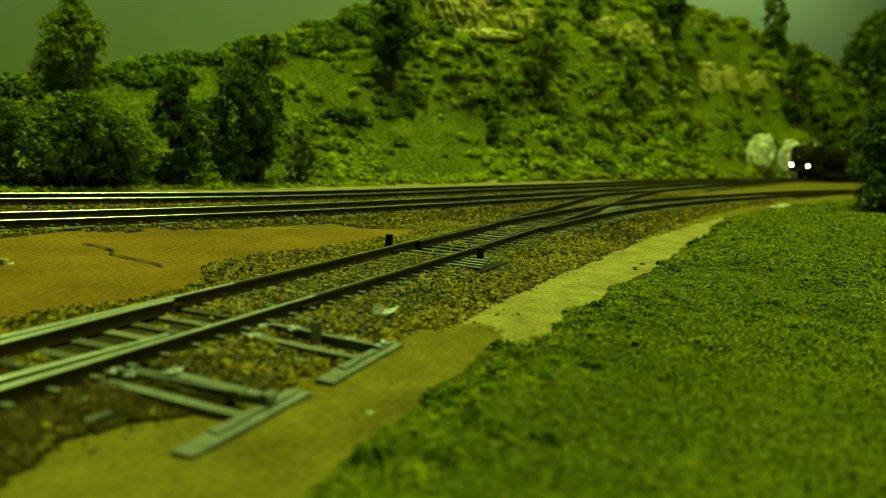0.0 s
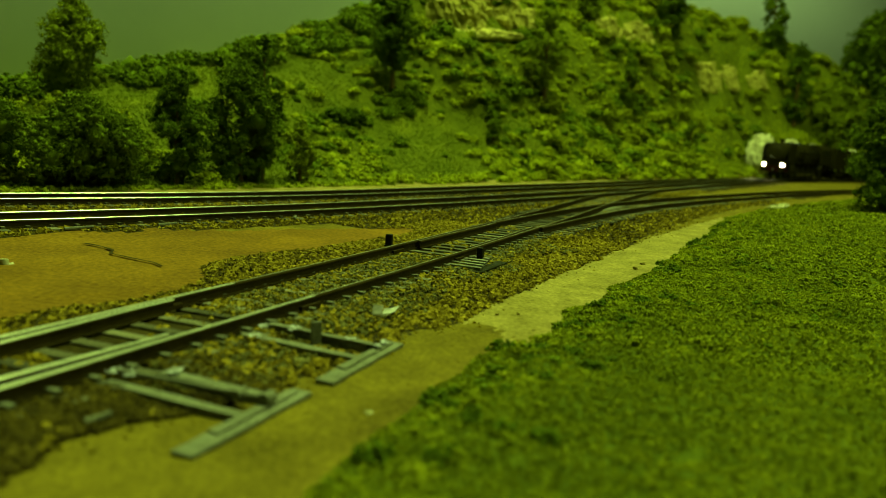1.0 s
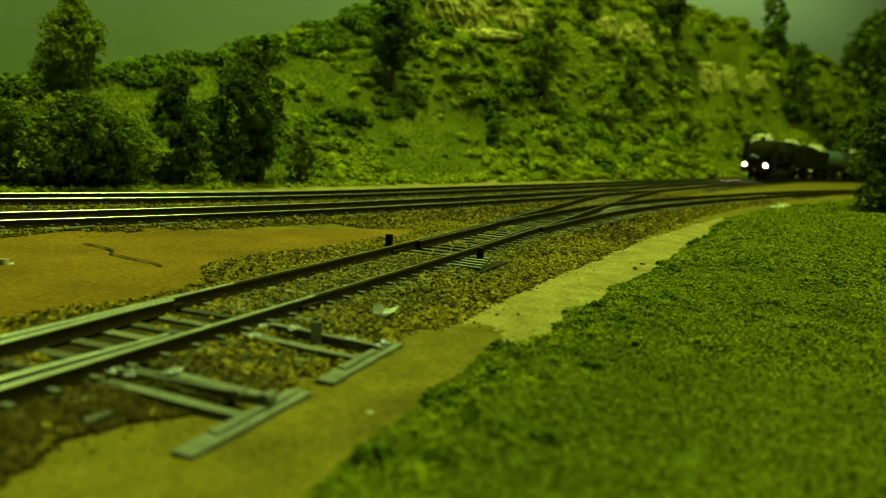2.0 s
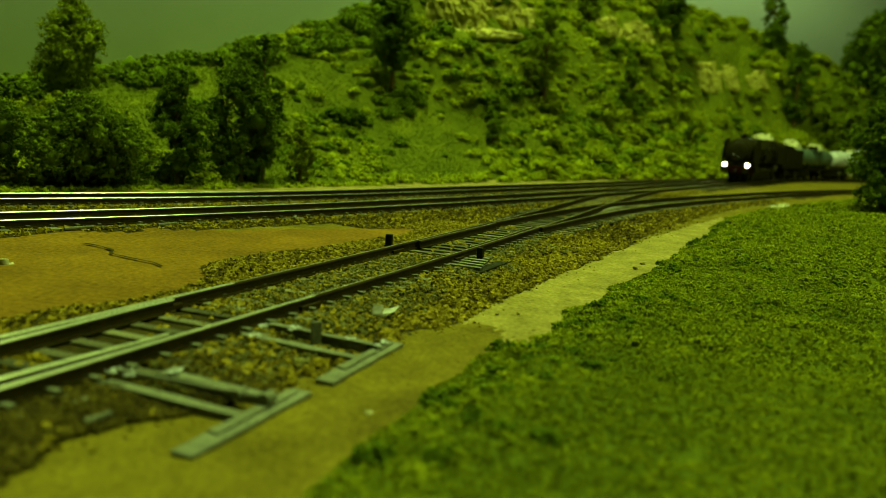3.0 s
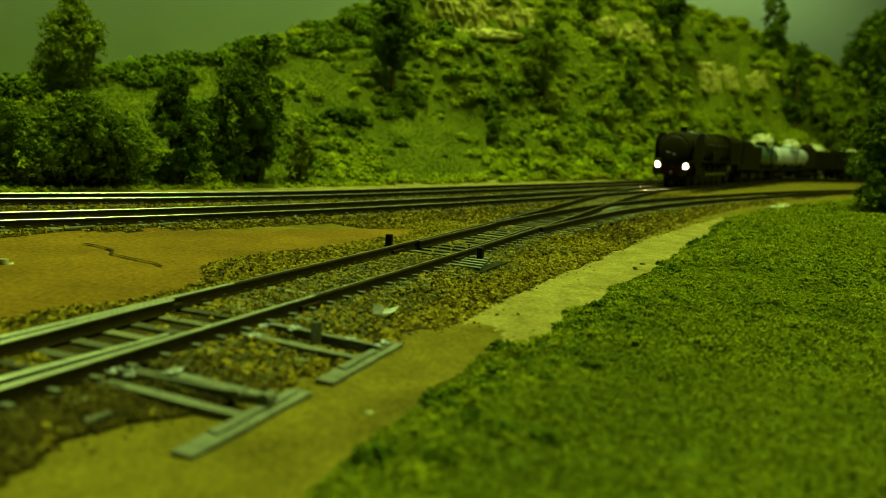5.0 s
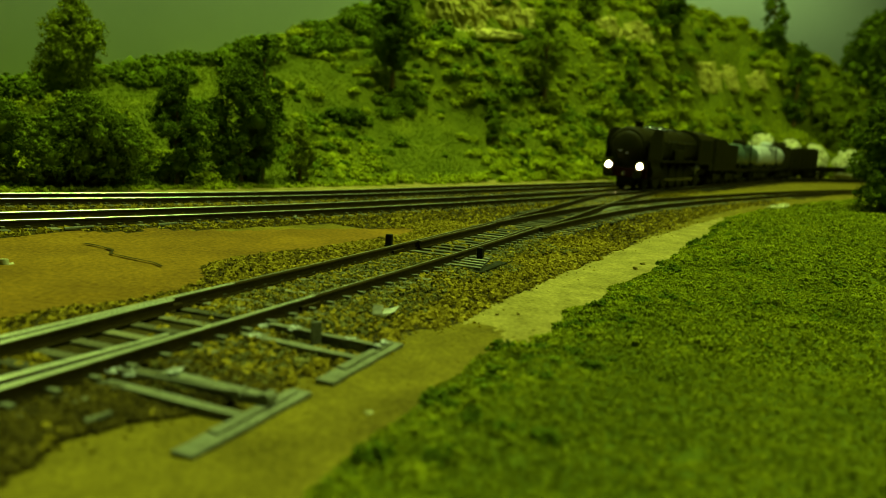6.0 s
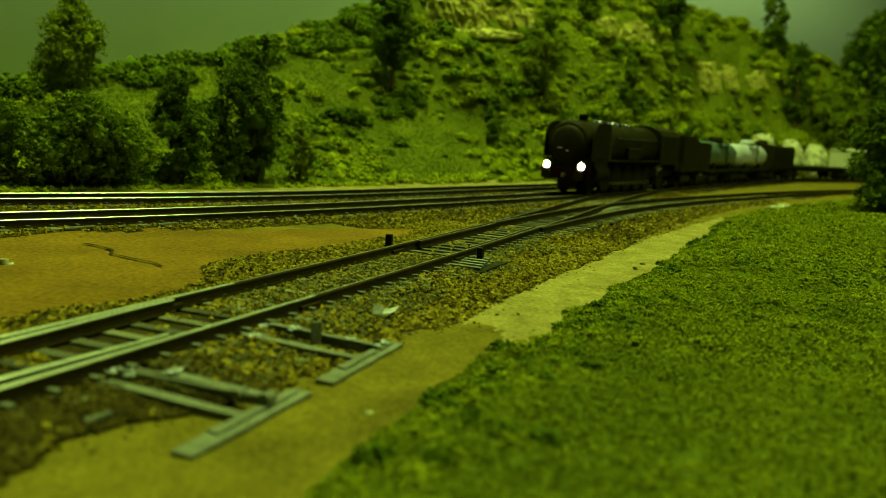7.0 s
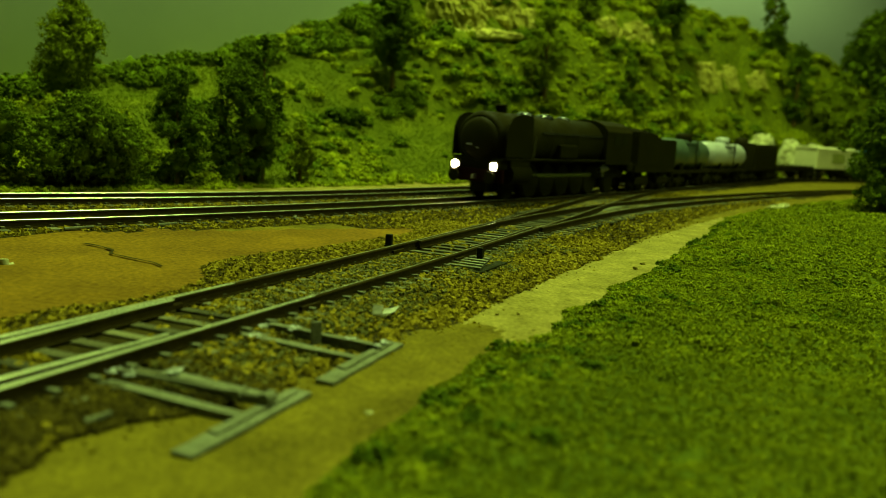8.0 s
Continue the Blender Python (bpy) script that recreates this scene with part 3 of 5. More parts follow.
def locomotive():
    e = thing("steam_locomotive", "sooty black model steam locomotive with two lit headlamps", "locomotive")
    L = 186
    bm = bmesh.new()
    box(bm, -L + 4, -3, -4.5, 4.5, 3.5, 14.5, 0.4)
    box(bm, -L + 4, -130, -9, 9, 9, 16, 0.5)
    part("chassis", bm, LOCO_BLACK, e)
    bm = bmesh.new()
    lathe(bm, [(-134, 12.9), (-96, 12.9), (-95.6, 13.2), (-94, 13.2), (-93.6, 12.8), (-62, 12.7), (-61.6, 13.1), (-60, 13.1), (-59.6, 12.7), (-36, 12.7), (-35.6, 13.1), (-5, 13.1), (-2.5, 12.4), (-1.2, 11)], "X", (0, 0, 27.6), 44)
    boiler = part("boiler", bm, LOCO_BLACK, e)
    bm = bmesh.new()
    lathe(bm, [(-2, 10.4), (-0.6, 10.2), (0.8, 8), (1.5, 4.0), (1.7, 0.4)], "X", (0, 0, 27.6), 32)
    door = part("smokebox_door", bm, LOCO_BLACK, e)
    bm = bmesh.new()
    rod(bm, (1.9, -4.8, 25.2), (1.9, -2.0, 25.0), 0.3)
    rod(bm, (1.9, 0.4, 23.8), (1.9, 1.8, 23.6), 0.3)
    part("door_handle", bm, STEEL, door, "worn steel handrail")
    bm = bmesh.new()
    lathe(bm, [(38, 3.4), (40.0, 2.5), (43.0, 2.5), (43.4, 2.9), (44.4, 2.9), (44.5, 2.2)], "Z", (-23, 0, 0), 24)
    part("chimney", bm, LOCO_BLACK, e)
    for x, h, r in ((-50, 42.0, 5.0), (-74, 41.8, 5.6), (-100, 41.6, 4.6)):
        bm = bmesh.new()
        lathe(bm, [(36, r + 0.8), (38.5, r), (h - 1.8, r), (h - 0.6, r * 0.8), (h, r * 0.35)], "Z", (x, 0, 0), 24)
        part("dome", bm, LOCO_GREY, e)
    for sd in (-1, 1):
        bm = bmesh.new()
        sheet(bm, [(-1, 20), (-30, 20), (-30, 38), (-28, 39.8), (-15, 39.8), (-10, 39.2), (-6, 37.8), (-3, 35.2), (-1.4, 31.5)], 0.6, sd * 14.4)
        bmesh.ops.bevel(bm, geom=list(bm.edges), offset=0.00012, segments=1, affect="EDGES")
        part("smoke_deflector", bm, LOCO_BLACK, e)
        bm = bmesh.new()
        box(bm, -136, -2, sd * 11.5 - 3.4, sd * 11.5 + 3.4, 18.6, 19.6, 0.2)
        part("running_board", bm, LOCO_BLACK, e)
        bm = bmesh.new()
        rod(bm, (-8, sd * 11.8, 12), (-30, sd * 11.8, 12), 4.6, seg=24)
        box(bm, -30, -8, sd * 11 - 3.5, sd * 11 + 3.5, 12, 19, 0.5)
        part("cylinder", bm, LOCO_BLACK, e)
        bm = bmesh.new()
        rod(bm, (-46, sd * 12.9, 32), (-132, sd * 12.9, 32), 0.5)
        for x in range(-125, -45, 16):
            rod(bm, (x, sd * 11.6, 31.6), (x, sd * 13.2, 32), 0.4, seg=8)
        part("handrail", bm, LOCO_GREY, e, "thin dark handrail")
        bm = bmesh.new()
        box(bm, -90, -66, sd * 12 - 3, sd * 12 + 3, 20, 27, 0.8)
        part("air_tank", bm, LOCO_BLACK, e)
        bm = bmesh.new()
        rod(bm, (0.2, sd * 9.6, 10.6), (4.2, sd * 9.6, 10.6), 1.3)
        rod(bm, (4.2, sd * 9.6, 10.6), (5.0, sd * 9.6, 10.6), 3.0, 2.7, 20)
        part("buffer", bm, LOCO_BLACK, e)
        bm = bmesh.new()
        lathe(bm, [(-1.5, 2.0), (0.5, 2.7), (2.0, 2.9), (2.2, 2.5)], "X", (0, sd * 10.4, 15.6), 20)
        lamp = part("headlamp", bm, LOCO_BLACK, e, "round lit headlamp")
        bm = bmesh.new()
        lathe(bm, [(2.0, 2.0), (2.6, 1.65), (2.9, 0.4)], "X", (0, sd * 10.4, 15.6), 20)
        part("lens", bm, GLOW, lamp, "glowing warm white lens")
        bm = bmesh.new()
        box(bm, -58, -34, sd * 15.3 - 0.5, sd * 15.3 + 0.5, 9.2, 10.4, 0.2)
        box(bm, -116, -44, sd * 14.2 - 0.5, sd * 14.2 + 0.5, 8.4, 10.2, 0.2)
        side_rod = part("coupling_rod", bm, LOCO_GREY, e, "dark coupling rod")
        RODS.append((side_rod, sd))
    bm = bmesh.new()
    box(bm, -1.6, 0.2, -14.5, 14.5, 8.2, 14.2, 0.3)
    part("buffer_beam", bm, RED, e, "dull red buffer beam")
    bm = bmesh.new()
    box(bm, -8, -1, -13, 13, 14.2, 18.8, 0.6)
    part("front_apron", bm, LOCO_BLACK, e)
    bm = bmesh.new()
    box(bm, 0, 3.5, -0.6, 0.6, 9.5, 11.5, 0.2)
    part("coupling_hook", bm, STEEL, e)
    bm = bmesh.new()
    prof = [(-15, 17), (-15, 35.5), (-12.5, 38.8), (-7, 41.0), (0, 41.8), (7, 41.0), (12.5, 38.8), (15, 35.5), (15, 17)]
    loops = [[bm.verts.new((x / 1000, y / 1000, z / 1000)) for y, z in prof] for x in (-133, -176)]
    for a, b in zip(range(len(prof) - 1), range(1, len(prof))):
        bm.faces.new((loops[0][a], loops[0][b], loops[1][b], loops[1][a]))
    bm.faces.new(loops[0])
    bm.faces.new(loops[1])
    bmesh.ops.recalc_face_normals(bm, faces=bm.faces)
    cab = part("cab", bm, LOCO_BLACK, e)
    for sd in (-1, 1):
        for x in (-150, -163):
            bm = box(bmesh.new(), x - 4.5, x + 4.5, sd * 15.05 - 0.15, sd * 15.05 + 0.15, 28, 34, 0.1)
            part("cab_window", bm, BLACK_PLASTIC, cab, "dim side window")
    bm = box(bmesh.new(), -184, -174, -14, 14, 13, 18, 0.5)
    part("footplate", bm, LOCO_BLACK, e)
    # made-up steel bars, there only to give a glint below the cab
    for sd in (-1, 1):
        bm = rod(bmesh.new(), (-128, sd * 13.2, 14.0), (-140, sd * 13.2, 14.6), 1.5, seg=12)
        rod(bm, (-134, sd * 13.2, 10), (-134, sd * 13.2, 17), 0.6, seg=8)
        part("injector", bm, STEEL, e, "bright steel bars put in for a glint under the cab")
    for x in (-30, -44):
        for sd in (-1, 1):
            bm = rod(bmesh.new(), (x + 10, sd * 13, 19), (x + 4, sd * 11.5, 30), 1.6)
            part("steam_pipe", bm, LOCO_BLACK, e)
    for x in (-18,):
        wheelset(e, x, 5.6)
    for x in (-44, -64.5, -85, -105.5, -126):
        wheelset(e, x, 8.3)
    wheelset(e, -156, 6.2)
    shorten(e, 0.858)
    return e, 18, 129


def tender():
    e = thing("tender", "black model coal tender behind the locomotive", "tender")
    bm = box(bmesh.new(), -92, -1, -14, 14, 12, 17, 0.5)
    part("chassis", bm, LOCO_BLACK, e)
    bm = bmesh.new()
    prof = [(-2, 16), (-2, 37), (-34, 37), (-56, 33.5), (-90, 33.5), (-91, 32.5), (-91, 16)]
    sheet(bm, prof, 29, -14.5)
    bmesh.ops.bevel(bm, geom=list(bm.edges), offset=0.0006, segments=2, affect="EDGES")
    part("water_tank", bm, LOCO_BLACK, e)
    pts = np.stack([RNG.uniform(-54, -6, 500), RNG.uniform(-12, 12, 500), np.zeros(500)], 1)
    pts[:, 2] = 35.5 + 3 * (1 - (pts[:, 1] / 13) ** 2) * (1 - ((pts[:, 0] + 30) / 28) ** 2)
    v, f = lumps(pts * 0.001, RNG.uniform(1.5, 3.2, 500) * 0.001)
    coal = raw_mesh("coal", v, f, [LOCO_BLACK])
    coal.parent = e
    bm = bmesh.new()
    lathe(bm, [(33, 3.5), (35.5, 3.3), (36, 2.5)], "Z", (-78, 0, 0), 20)
    part("filler_hatch", bm, LOCO_BLACK, e)
    for x in (-14, -30, -62, -78):
        wheelset(e, x, 5.8)
    for x in (-22, -70):
        for sd in (-1, 1):
            bm = box(bmesh.new(), x - 14, x + 14, sd * 11.5 - 1, sd * 11.5 + 1, 4.5, 9, 0.5)
            part("bogie_frame", bm, LOCO_BLACK, e)
    shorten(e, 0.845)
    return e, -19, -60


def running_gear(e, L, mat=LOCO_BLACK):
    bm = box(bmesh.new(), -L + 2, -2, -11, 11, 10.5, 13, 0.4)
    box(bm, -L + 2, -2, -3, 3, 8.5, 10.5, 0.3)
    part("underframe", bm, mat, e)
    for x in (-16, -L + 16):
        for dx in (-8.5, 8.5):
            wheelset(e, x + dx, 5.3)
        for sd in (-1, 1):
            bm = box(bmesh.new(), x - 13, x + 13, sd * 10.8 - 0.9, sd * 10.8 + 0.9, 4.3, 7.6, 0.5)
            for dx in (-8.5, 8.5):
                rod(bm, (x + dx, sd * 10, 5.3), (x + dx, sd * 12.4, 5.3), 1.6, seg=10)
            part("bogie_frame", bm, mat, e)
    for x in (1.2, -L - 1.2):
        bm = rod(bmesh.new(), (x - 2.4, 0, 9.4), (x + 2.4, 0, 9.4), 1.0)
        part("coupler", bm, mat, e)
    return 16, L - 16


def tank_wagon(mat, label, L, dome_mat):
    e = thing("tank_wagon", label, "tank wagon", "wagons of the train")
    p = running_gear(e, L)
    bm = bmesh.new()
    r = 11.0
    lathe(bm, [(-L + 3, 5), (-L + 4, 9), (-L + 7, 10.4), (-L + 11, r), (-L * 0.66, r), (-L * 0.655, r + 0.25), (-L * 0.64, r + 0.25), (-L * 0.635, r), (-L * 0.36, r), (-L * 0.355, r + 0.25), (-L * 0.34, r + 0.25), (-L * 0.335, r), (-11, r), (-7, 10.4), (-4, 9), (-3, 5)], "X", (0, 0, 23.9), 36)
    tank = part("tank", bm, mat, e)
    bm = bmesh.new()
    lathe(bm, [(32, 6.2), (38.0, 6.0), (39.0, 5.2), (39.6, 2.5)], "Z", (-L * 0.55, 0, 0), 24)
    part("dome", bm, dome_mat, e)
    bm = bmesh.new()
    for sd in (-1, 1):
        box(bm, -L * 0.64, -L * 0.36, sd * 9 - 2.2, sd * 9 + 2.2, 34.4, 35.1, 0.1)
        rod(bm, (-L * 0.62, sd * 11, 38.4), (-L * 0.38, sd * 11, 38.4), 0.35, seg=6)
        for x in (-L * 0.62, -L * 0.38):
            rod(bm, (x, sd * 11, 34.6), (x, sd * 11, 38.4), 0.35, seg=6)
    part("walkway", bm, LOCO_BLACK, e)
    for x in (-L * 0.25, -L * 0.75):
        bm = box(bmesh.new(), x - 3, x + 3, -10, 10, 12.5, 18, 0.5)
        part("saddle", bm, LOCO_BLACK, e)
    for sd in (-1, 1):
        bm = bmesh.new()
        for dy in (-0.1, 3.2):
            rod(bm, (-L / 2 + dy, sd * 12.8, 12), (-L / 2 + dy, sd * 12.8, 34.5), 0.3, seg=6)
        for z in range(14, 34, 4):
            rod(bm, (-L / 2, sd * 12.8, z), (-L / 2 + 3.2, sd * 12.8, z), 0.25, seg=6)
        part("ladder", bm, LOCO_BLACK, e)
    return e, -p[0], -p[1]


def open_wagon(L):
    e = thing("open_wagon", "black high-sided open wagon with a round brake stand", "open wagon", "wagons of the train")
    p = running_gear(e, L)
    for sd in (-1, 1):
        bm = box(bmesh.new(), -L + 2, -2, sd * 14.2 - 0.6, sd * 14.2 + 0.6, 13, 34.5, 0.3)
        side = part("side", bm, LOCO_BLACK, e)
        for x in np.linspace(-L + 5, -5, 8):
            bm = box(bmesh.new(), x - 0.7, x + 0.7, sd * 15.2 - 0.5, sd * 15.2 + 0.5, 13, 34, 0.1)
            part("rib", bm, LOCO_BLACK, side)
    for x in (-2.6, -L + 2.6):
        bm = box(bmesh.new(), x - 0.6, x + 0.6, -14, 14, 13, 36.5, 0.3)
        part("end", bm, LOCO_BLACK, e)
    bm = box(bmesh.new(), -L + 3, -3, -13.6, 13.6, 13, 15, 0.2)
    part("deck", bm, LOCO_BLACK, e)
    bm = lathe(bmesh.new(), [(15, 6.4), (38.5, 6.4), (40.6, 5.2), (41.6, 2.5)], "Z", (-10.5, 0, 0), 24)
    part("brake_stand", bm, LOCO_BLACK, e)
    return e, -p[0], -p[1]


def flat_wagon(L):
    e = thing("flat_wagon", "low empty dark brown flat wagon", "flat wagon", "wagons of the train")
    p = running_gear(e, L)
    bm = box(bmesh.new(), -L + 1, -1, -14, 14, 13, 15.4, 0.4)
    part("deck", bm, LOCO_BLACK, e)
    for sd in (-1, 1):
        for x in np.linspace(-L + 6, -6, 9):
            bm = box(bmesh.new(), x - 0.7, x + 0.7, sd * 14.3 - 0.5, sd * 14.3 + 0.5, 12.5, 17, 0.1)
            part("stake", bm, LOCO_BLACK, e)
    return e, -p[0], -p[1]


def box_wagon(L, mat, label, panel=True):
    e = thing("box_wagon", label, "box wagon", "wagons of the train")
    p = running_gear(e, L)
    bm = box(bmesh.new(), -L + 1.5, -1.5, -14.5, 14.5, 13, 36.8, 0.6)
    body = part("body", bm, mat, e)
    bm = bmesh.new()
    sheet(bm, [(-15.3, 36.6), (15.3, 36.6), (14, 38.2), (7, 39.4), (0, 39.8), (-7, 39.4), (-14, 38.2)], L - 1, 0)
    bmesh.ops.transform(bm, matrix=pose(-0.0005, 0, 0, 0, 0, 90), verts=bm.verts)
    bmesh.ops.recalc_face_normals(bm, faces=bm.faces)
    part("roof", bm, mat, e)
    for sd in (-1, 1):
        for x in np.linspace(-L + 4, -4, 12):
            bm = box(bmesh.new(), x - 0.5, x + 0.5, sd * 14.8 - 0.4, sd * 14.8 + 0.4, 13.2, 36.4, 0.1)
            part("rib", bm, mat, body)
        if panel:
            bm = box(bmesh.new(), -L / 2 - 16, -L / 2 + 16, sd * 15.1 - 0.35, sd * 15.1 + 0.35, 20, 32, 0.2)
            part("sign_panel", bm, GREY_PANEL, body, "plain grey square panel")
    return e, -p[0], -p[1]


TRAIN = []


def train():
    gap = 5.0
    at = 0.0

    def couple(made, length):
        nonlocal at
        e, a, b = made
        TRAIN.append((e, at, -a if a < 0 else a, -b if b < 0 else b))
        at += length + gap
        return e
    couple(locomotive(), 158)
    couple(tender(), 78)
    couple(tank_wagon(TANK_GREEN, "dull grey-green tank wagon with dark dome", 105, LOCO_BLACK), 105)
    couple(tank_wagon(TANK_WHITE, "dirty white tank wagon with white dome", 123, TANK_WHITE), 123)
    couple(open_wagon(110), 110)
    couple(flat_wagon(170), 170)
    couple(box_wagon(112, CREAM, "pale cream box wagon with grey panel"), 112)
    couple(box_wagon(120, TEAL, "dark teal box wagon at the end of the train", False), 120)


train()


# ---- base of the layout ----
def layout_table():
    bm = bmesh.new()
    top = [plan(u, n) for u, n in ((-459, -899), (1499, -899), (1499, 429), (-459, 429))]
    a = [bm.verts.new((x, y, -0.004)) for x, y in top]
    b = [bm.verts.new((x, y, -1.0)) for x, y in top]
    bm.faces.new(a)
    bm.faces.new(b[::-1])
    for i in range(4):
        bm.faces.new((a[i], a[(i + 1) % 4], b[(i + 1) % 4], b[i]))
    bmesh.ops.recalc_face_normals(bm, faces=bm.faces)
    tagged(part("layout_table", bm, BARK), kind="structure")


layout_table()


# ---- trees: trunk, limbs and a crown of many foam clumps ----
def foam_crown(centres, grain, fill=1.0):
    """Foam foliage: every lobe carries small clumps, every clump a solid core and loose crumbs."""
    subs, radii = [], []
    for c, rad in centres:
        k = int(fill * min(3.0 * rad / grain, 30)) + 3
        d = RNG.normal(size=(k, 3)) + (0, 0, 0.35)
        d /= np.linalg.norm(d, axis=1)[:, None]
        subs.append(c + d * rad * RNG.uniform(0.62, 0.98, (k, 1)) * np.array([1, 1, 0.92]))
        radii.append(rad * RNG.uniform(0.2, 0.42, k))
    subs, radii = np.concatenate(subs), np.concatenate(radii)
    keep = subs[:, 2] > 0.4
    subs, radii = subs[keep], radii[keep]
    each = 22 if grain < 2.4 else 15
    d = RNG.normal(size=(len(subs), each, 3)) + (0, 0, 0.3)
    d /= np.linalg.norm(d, axis=2)[..., None]
    pts = (subs[:, None] + d * (radii[:, None] * RNG.uniform(0.35, 1.15, (len(subs), each)))[..., None]).reshape(-1, 3)
    inner = np.repeat(subs, 2, 0) + RNG.normal(size=(2 * len(subs), 3)) * np.repeat(radii, 2)[:, None] * 0.25
    v, f = crumbs(np.concatenate([pts, inner]) * 0.001, np.concatenate([RNG.uniform(0.5, 1.1, len(pts)) * 0.66 * grain, np.repeat(radii, 2) * 0.75]) * 0.001)
    v2, f2 = cores(np.array([c for c, _ in centres]) * 0.001, np.array([q for _, q in centres]) * 0.00042)
    return np.concatenate([v, v2]), np.concatenate([f, f2 + len(v)])


def tree(u, n, height, width, bare, leaf, label, grain=2.0, lobes=34, fill=1.0, lean=0.0, name="tree"):
    x0, y0 = plan(u, n)
    z0 = 0.001 * float(ground_height(u, n)) - 0.001
    e = thing(name, label, "tree", "trees of the layout", m=pose(x0, y0, z0))
    r = max(0.9, height * 0.018)
    bm = bmesh.new()
    tip = Vector((lean * height, 0, height * 0.86))
    rod(bm, (0, 0, 0), tip * 0.5, r * 1.4, r * 0.8, 8)
    rod(bm, tip * 0.5, tip, r * 0.8, r * 0.25, 8)
    centres = []
    for i in range(lobes):
        t = (i + RNG.uniform(0, 1)) / lobes
        s = (1 - abs(2 * t - 0.92) ** 3.2 * (0.85 if t > 0.46 or bare > 3 else 0.25)) * RNG.uniform(0.8, 1.05)
        a = RNG.uniform(0, 2 * math.pi)
        rad = width * RNG.uniform(0.14, 0.23) * (0.72 + 0.28 * s)
        z = bare + rad * 0.7 + (height - bare - 1.6 * rad) * t
        q = math.sqrt(RNG.uniform(0.1, 1.0)) * max(0.5 * width * s - rad * 0.8, 0.0)
        c = np.array([math.cos(a) * q + lean * z, math.sin(a) * q, z])
        centres.append((c, rad))
        if i % 2 == 0:
            rod(bm, (lean * z * 0.8, 0, max(z * 0.72, 1)), c, r * 0.32, r * 0.12, 5)
    part("trunk", bm, BARK, e, "thin brown trunk and limbs")
    v, f = foam_crown(centres, grain, fill)
    crown = raw_mesh("crown", v, f, [leaf], smooth=True)
    crown.parent = e
    return e


tree(-55, 207, 62, 47, 4, LEAF, "tall bright green foam tree on the hillside", 1.5, 44)
tree(-114, 112, 41, 58, 0, MID_LEAF, "broad bushy green foam tree at the foot of the hill", 1.25, 38)
tree(-94, 111, 34, 30, 0, MID_LEAF, "low green foam tree at the foot of the hill", 1.6, 26)
tree(-67, 108, 55, 35, 1, DARK_LEAF, "dark green foam tree at the foot of the hill", 1.6, 34)
tree(-28, 106, 62, 45, 1, DARK_LEAF, "dark green foam tree with a ragged crown", 1.7, 38)
tree(-16, 104, 77, 26, 6, DARK_LEAF, "slender dark green foam tree", 1.7, 24)
tree(9, 100, 35, 24, 2, LEAF, "small green foam tree beside dark ones", 1.7, 18)
tree(-150, 124, 42, 42, 0, DARK_LEAF, "dark shaded bushy tree by the track", 1.7, 30)
tree(186, 173, 79, 46, 16, DARK_LEAF, "dark olive tree with a bare lower trunk", 2.2, 34, 0.8)
for u, n, h, w in ((113, 167, 12, 26), (133, 166, 12, 26), (267, 129, 24, 20), (251, 120, 26, 16), (310, 147, 20, 20)):
    tree(u, n, h, w, 0, DARK_LEAF, "low dark bush on the slope", 2.1, 16, name="bush")
tree(362, 134, 91, 52, 14, LEAF, "tall loose green tree on the steep slope", 2.6, 30, 0.55)
tree(511, 114, 72, 36, 4, DARK_LEAF, "narrow dark green tree on the slope", 2.6, 26)
tree(1039, 96, 98, 50, 0, DARK_LEAF, "dark tree on the crest of the hill", 3.6, 26)
tree(1030, 90, 56, 50, 0, DARK_LEAF, "dark bush on the crest of the hill", 3.4, 22, name="bush")
tree(984, 41, 122, 50, 3, DARK_LEAF, "tall dark green tree above the line", 3.6, 34)
tree(1150, -36, 146, 124, 0, DARK_LEAF, "big dark green tree beside the backdrop", 3.8, 52)
tree(1077, -8, 92, 84, 4, LEAF, "round green tree above the line", 3.6, 40)
tree(1041, 4, 92, 62, 4, LEAF, "round green tree above the line", 3.6, 34)
tree(707, 143, 80, 52, 4, DARK_LEAF, "dark green tree near the hilltop", 3.0, 30)
tree(372, 190, 44, 22, 2, DARK_LEAF, "small dark tree on the rock ledge", 2.6, 18)
tree(351, 213, 40, 18, 2, DARK_LEAF, "small dark tree on the rock ledge", 2.6, 16)
tree(542, 178, 44, 34, 2, LEAF, "small green tree near the hilltop", 2.8, 20)
tree(605, 72, 44, 24, 0, DARK_LEAF, "dark bush at the foot of the slope", 2.8, 18)
tree(212, -161.5, 76, 52, 0, DARK_LEAF, "dense dark green foam tree on the turf", 1.6, 70, 1.3)


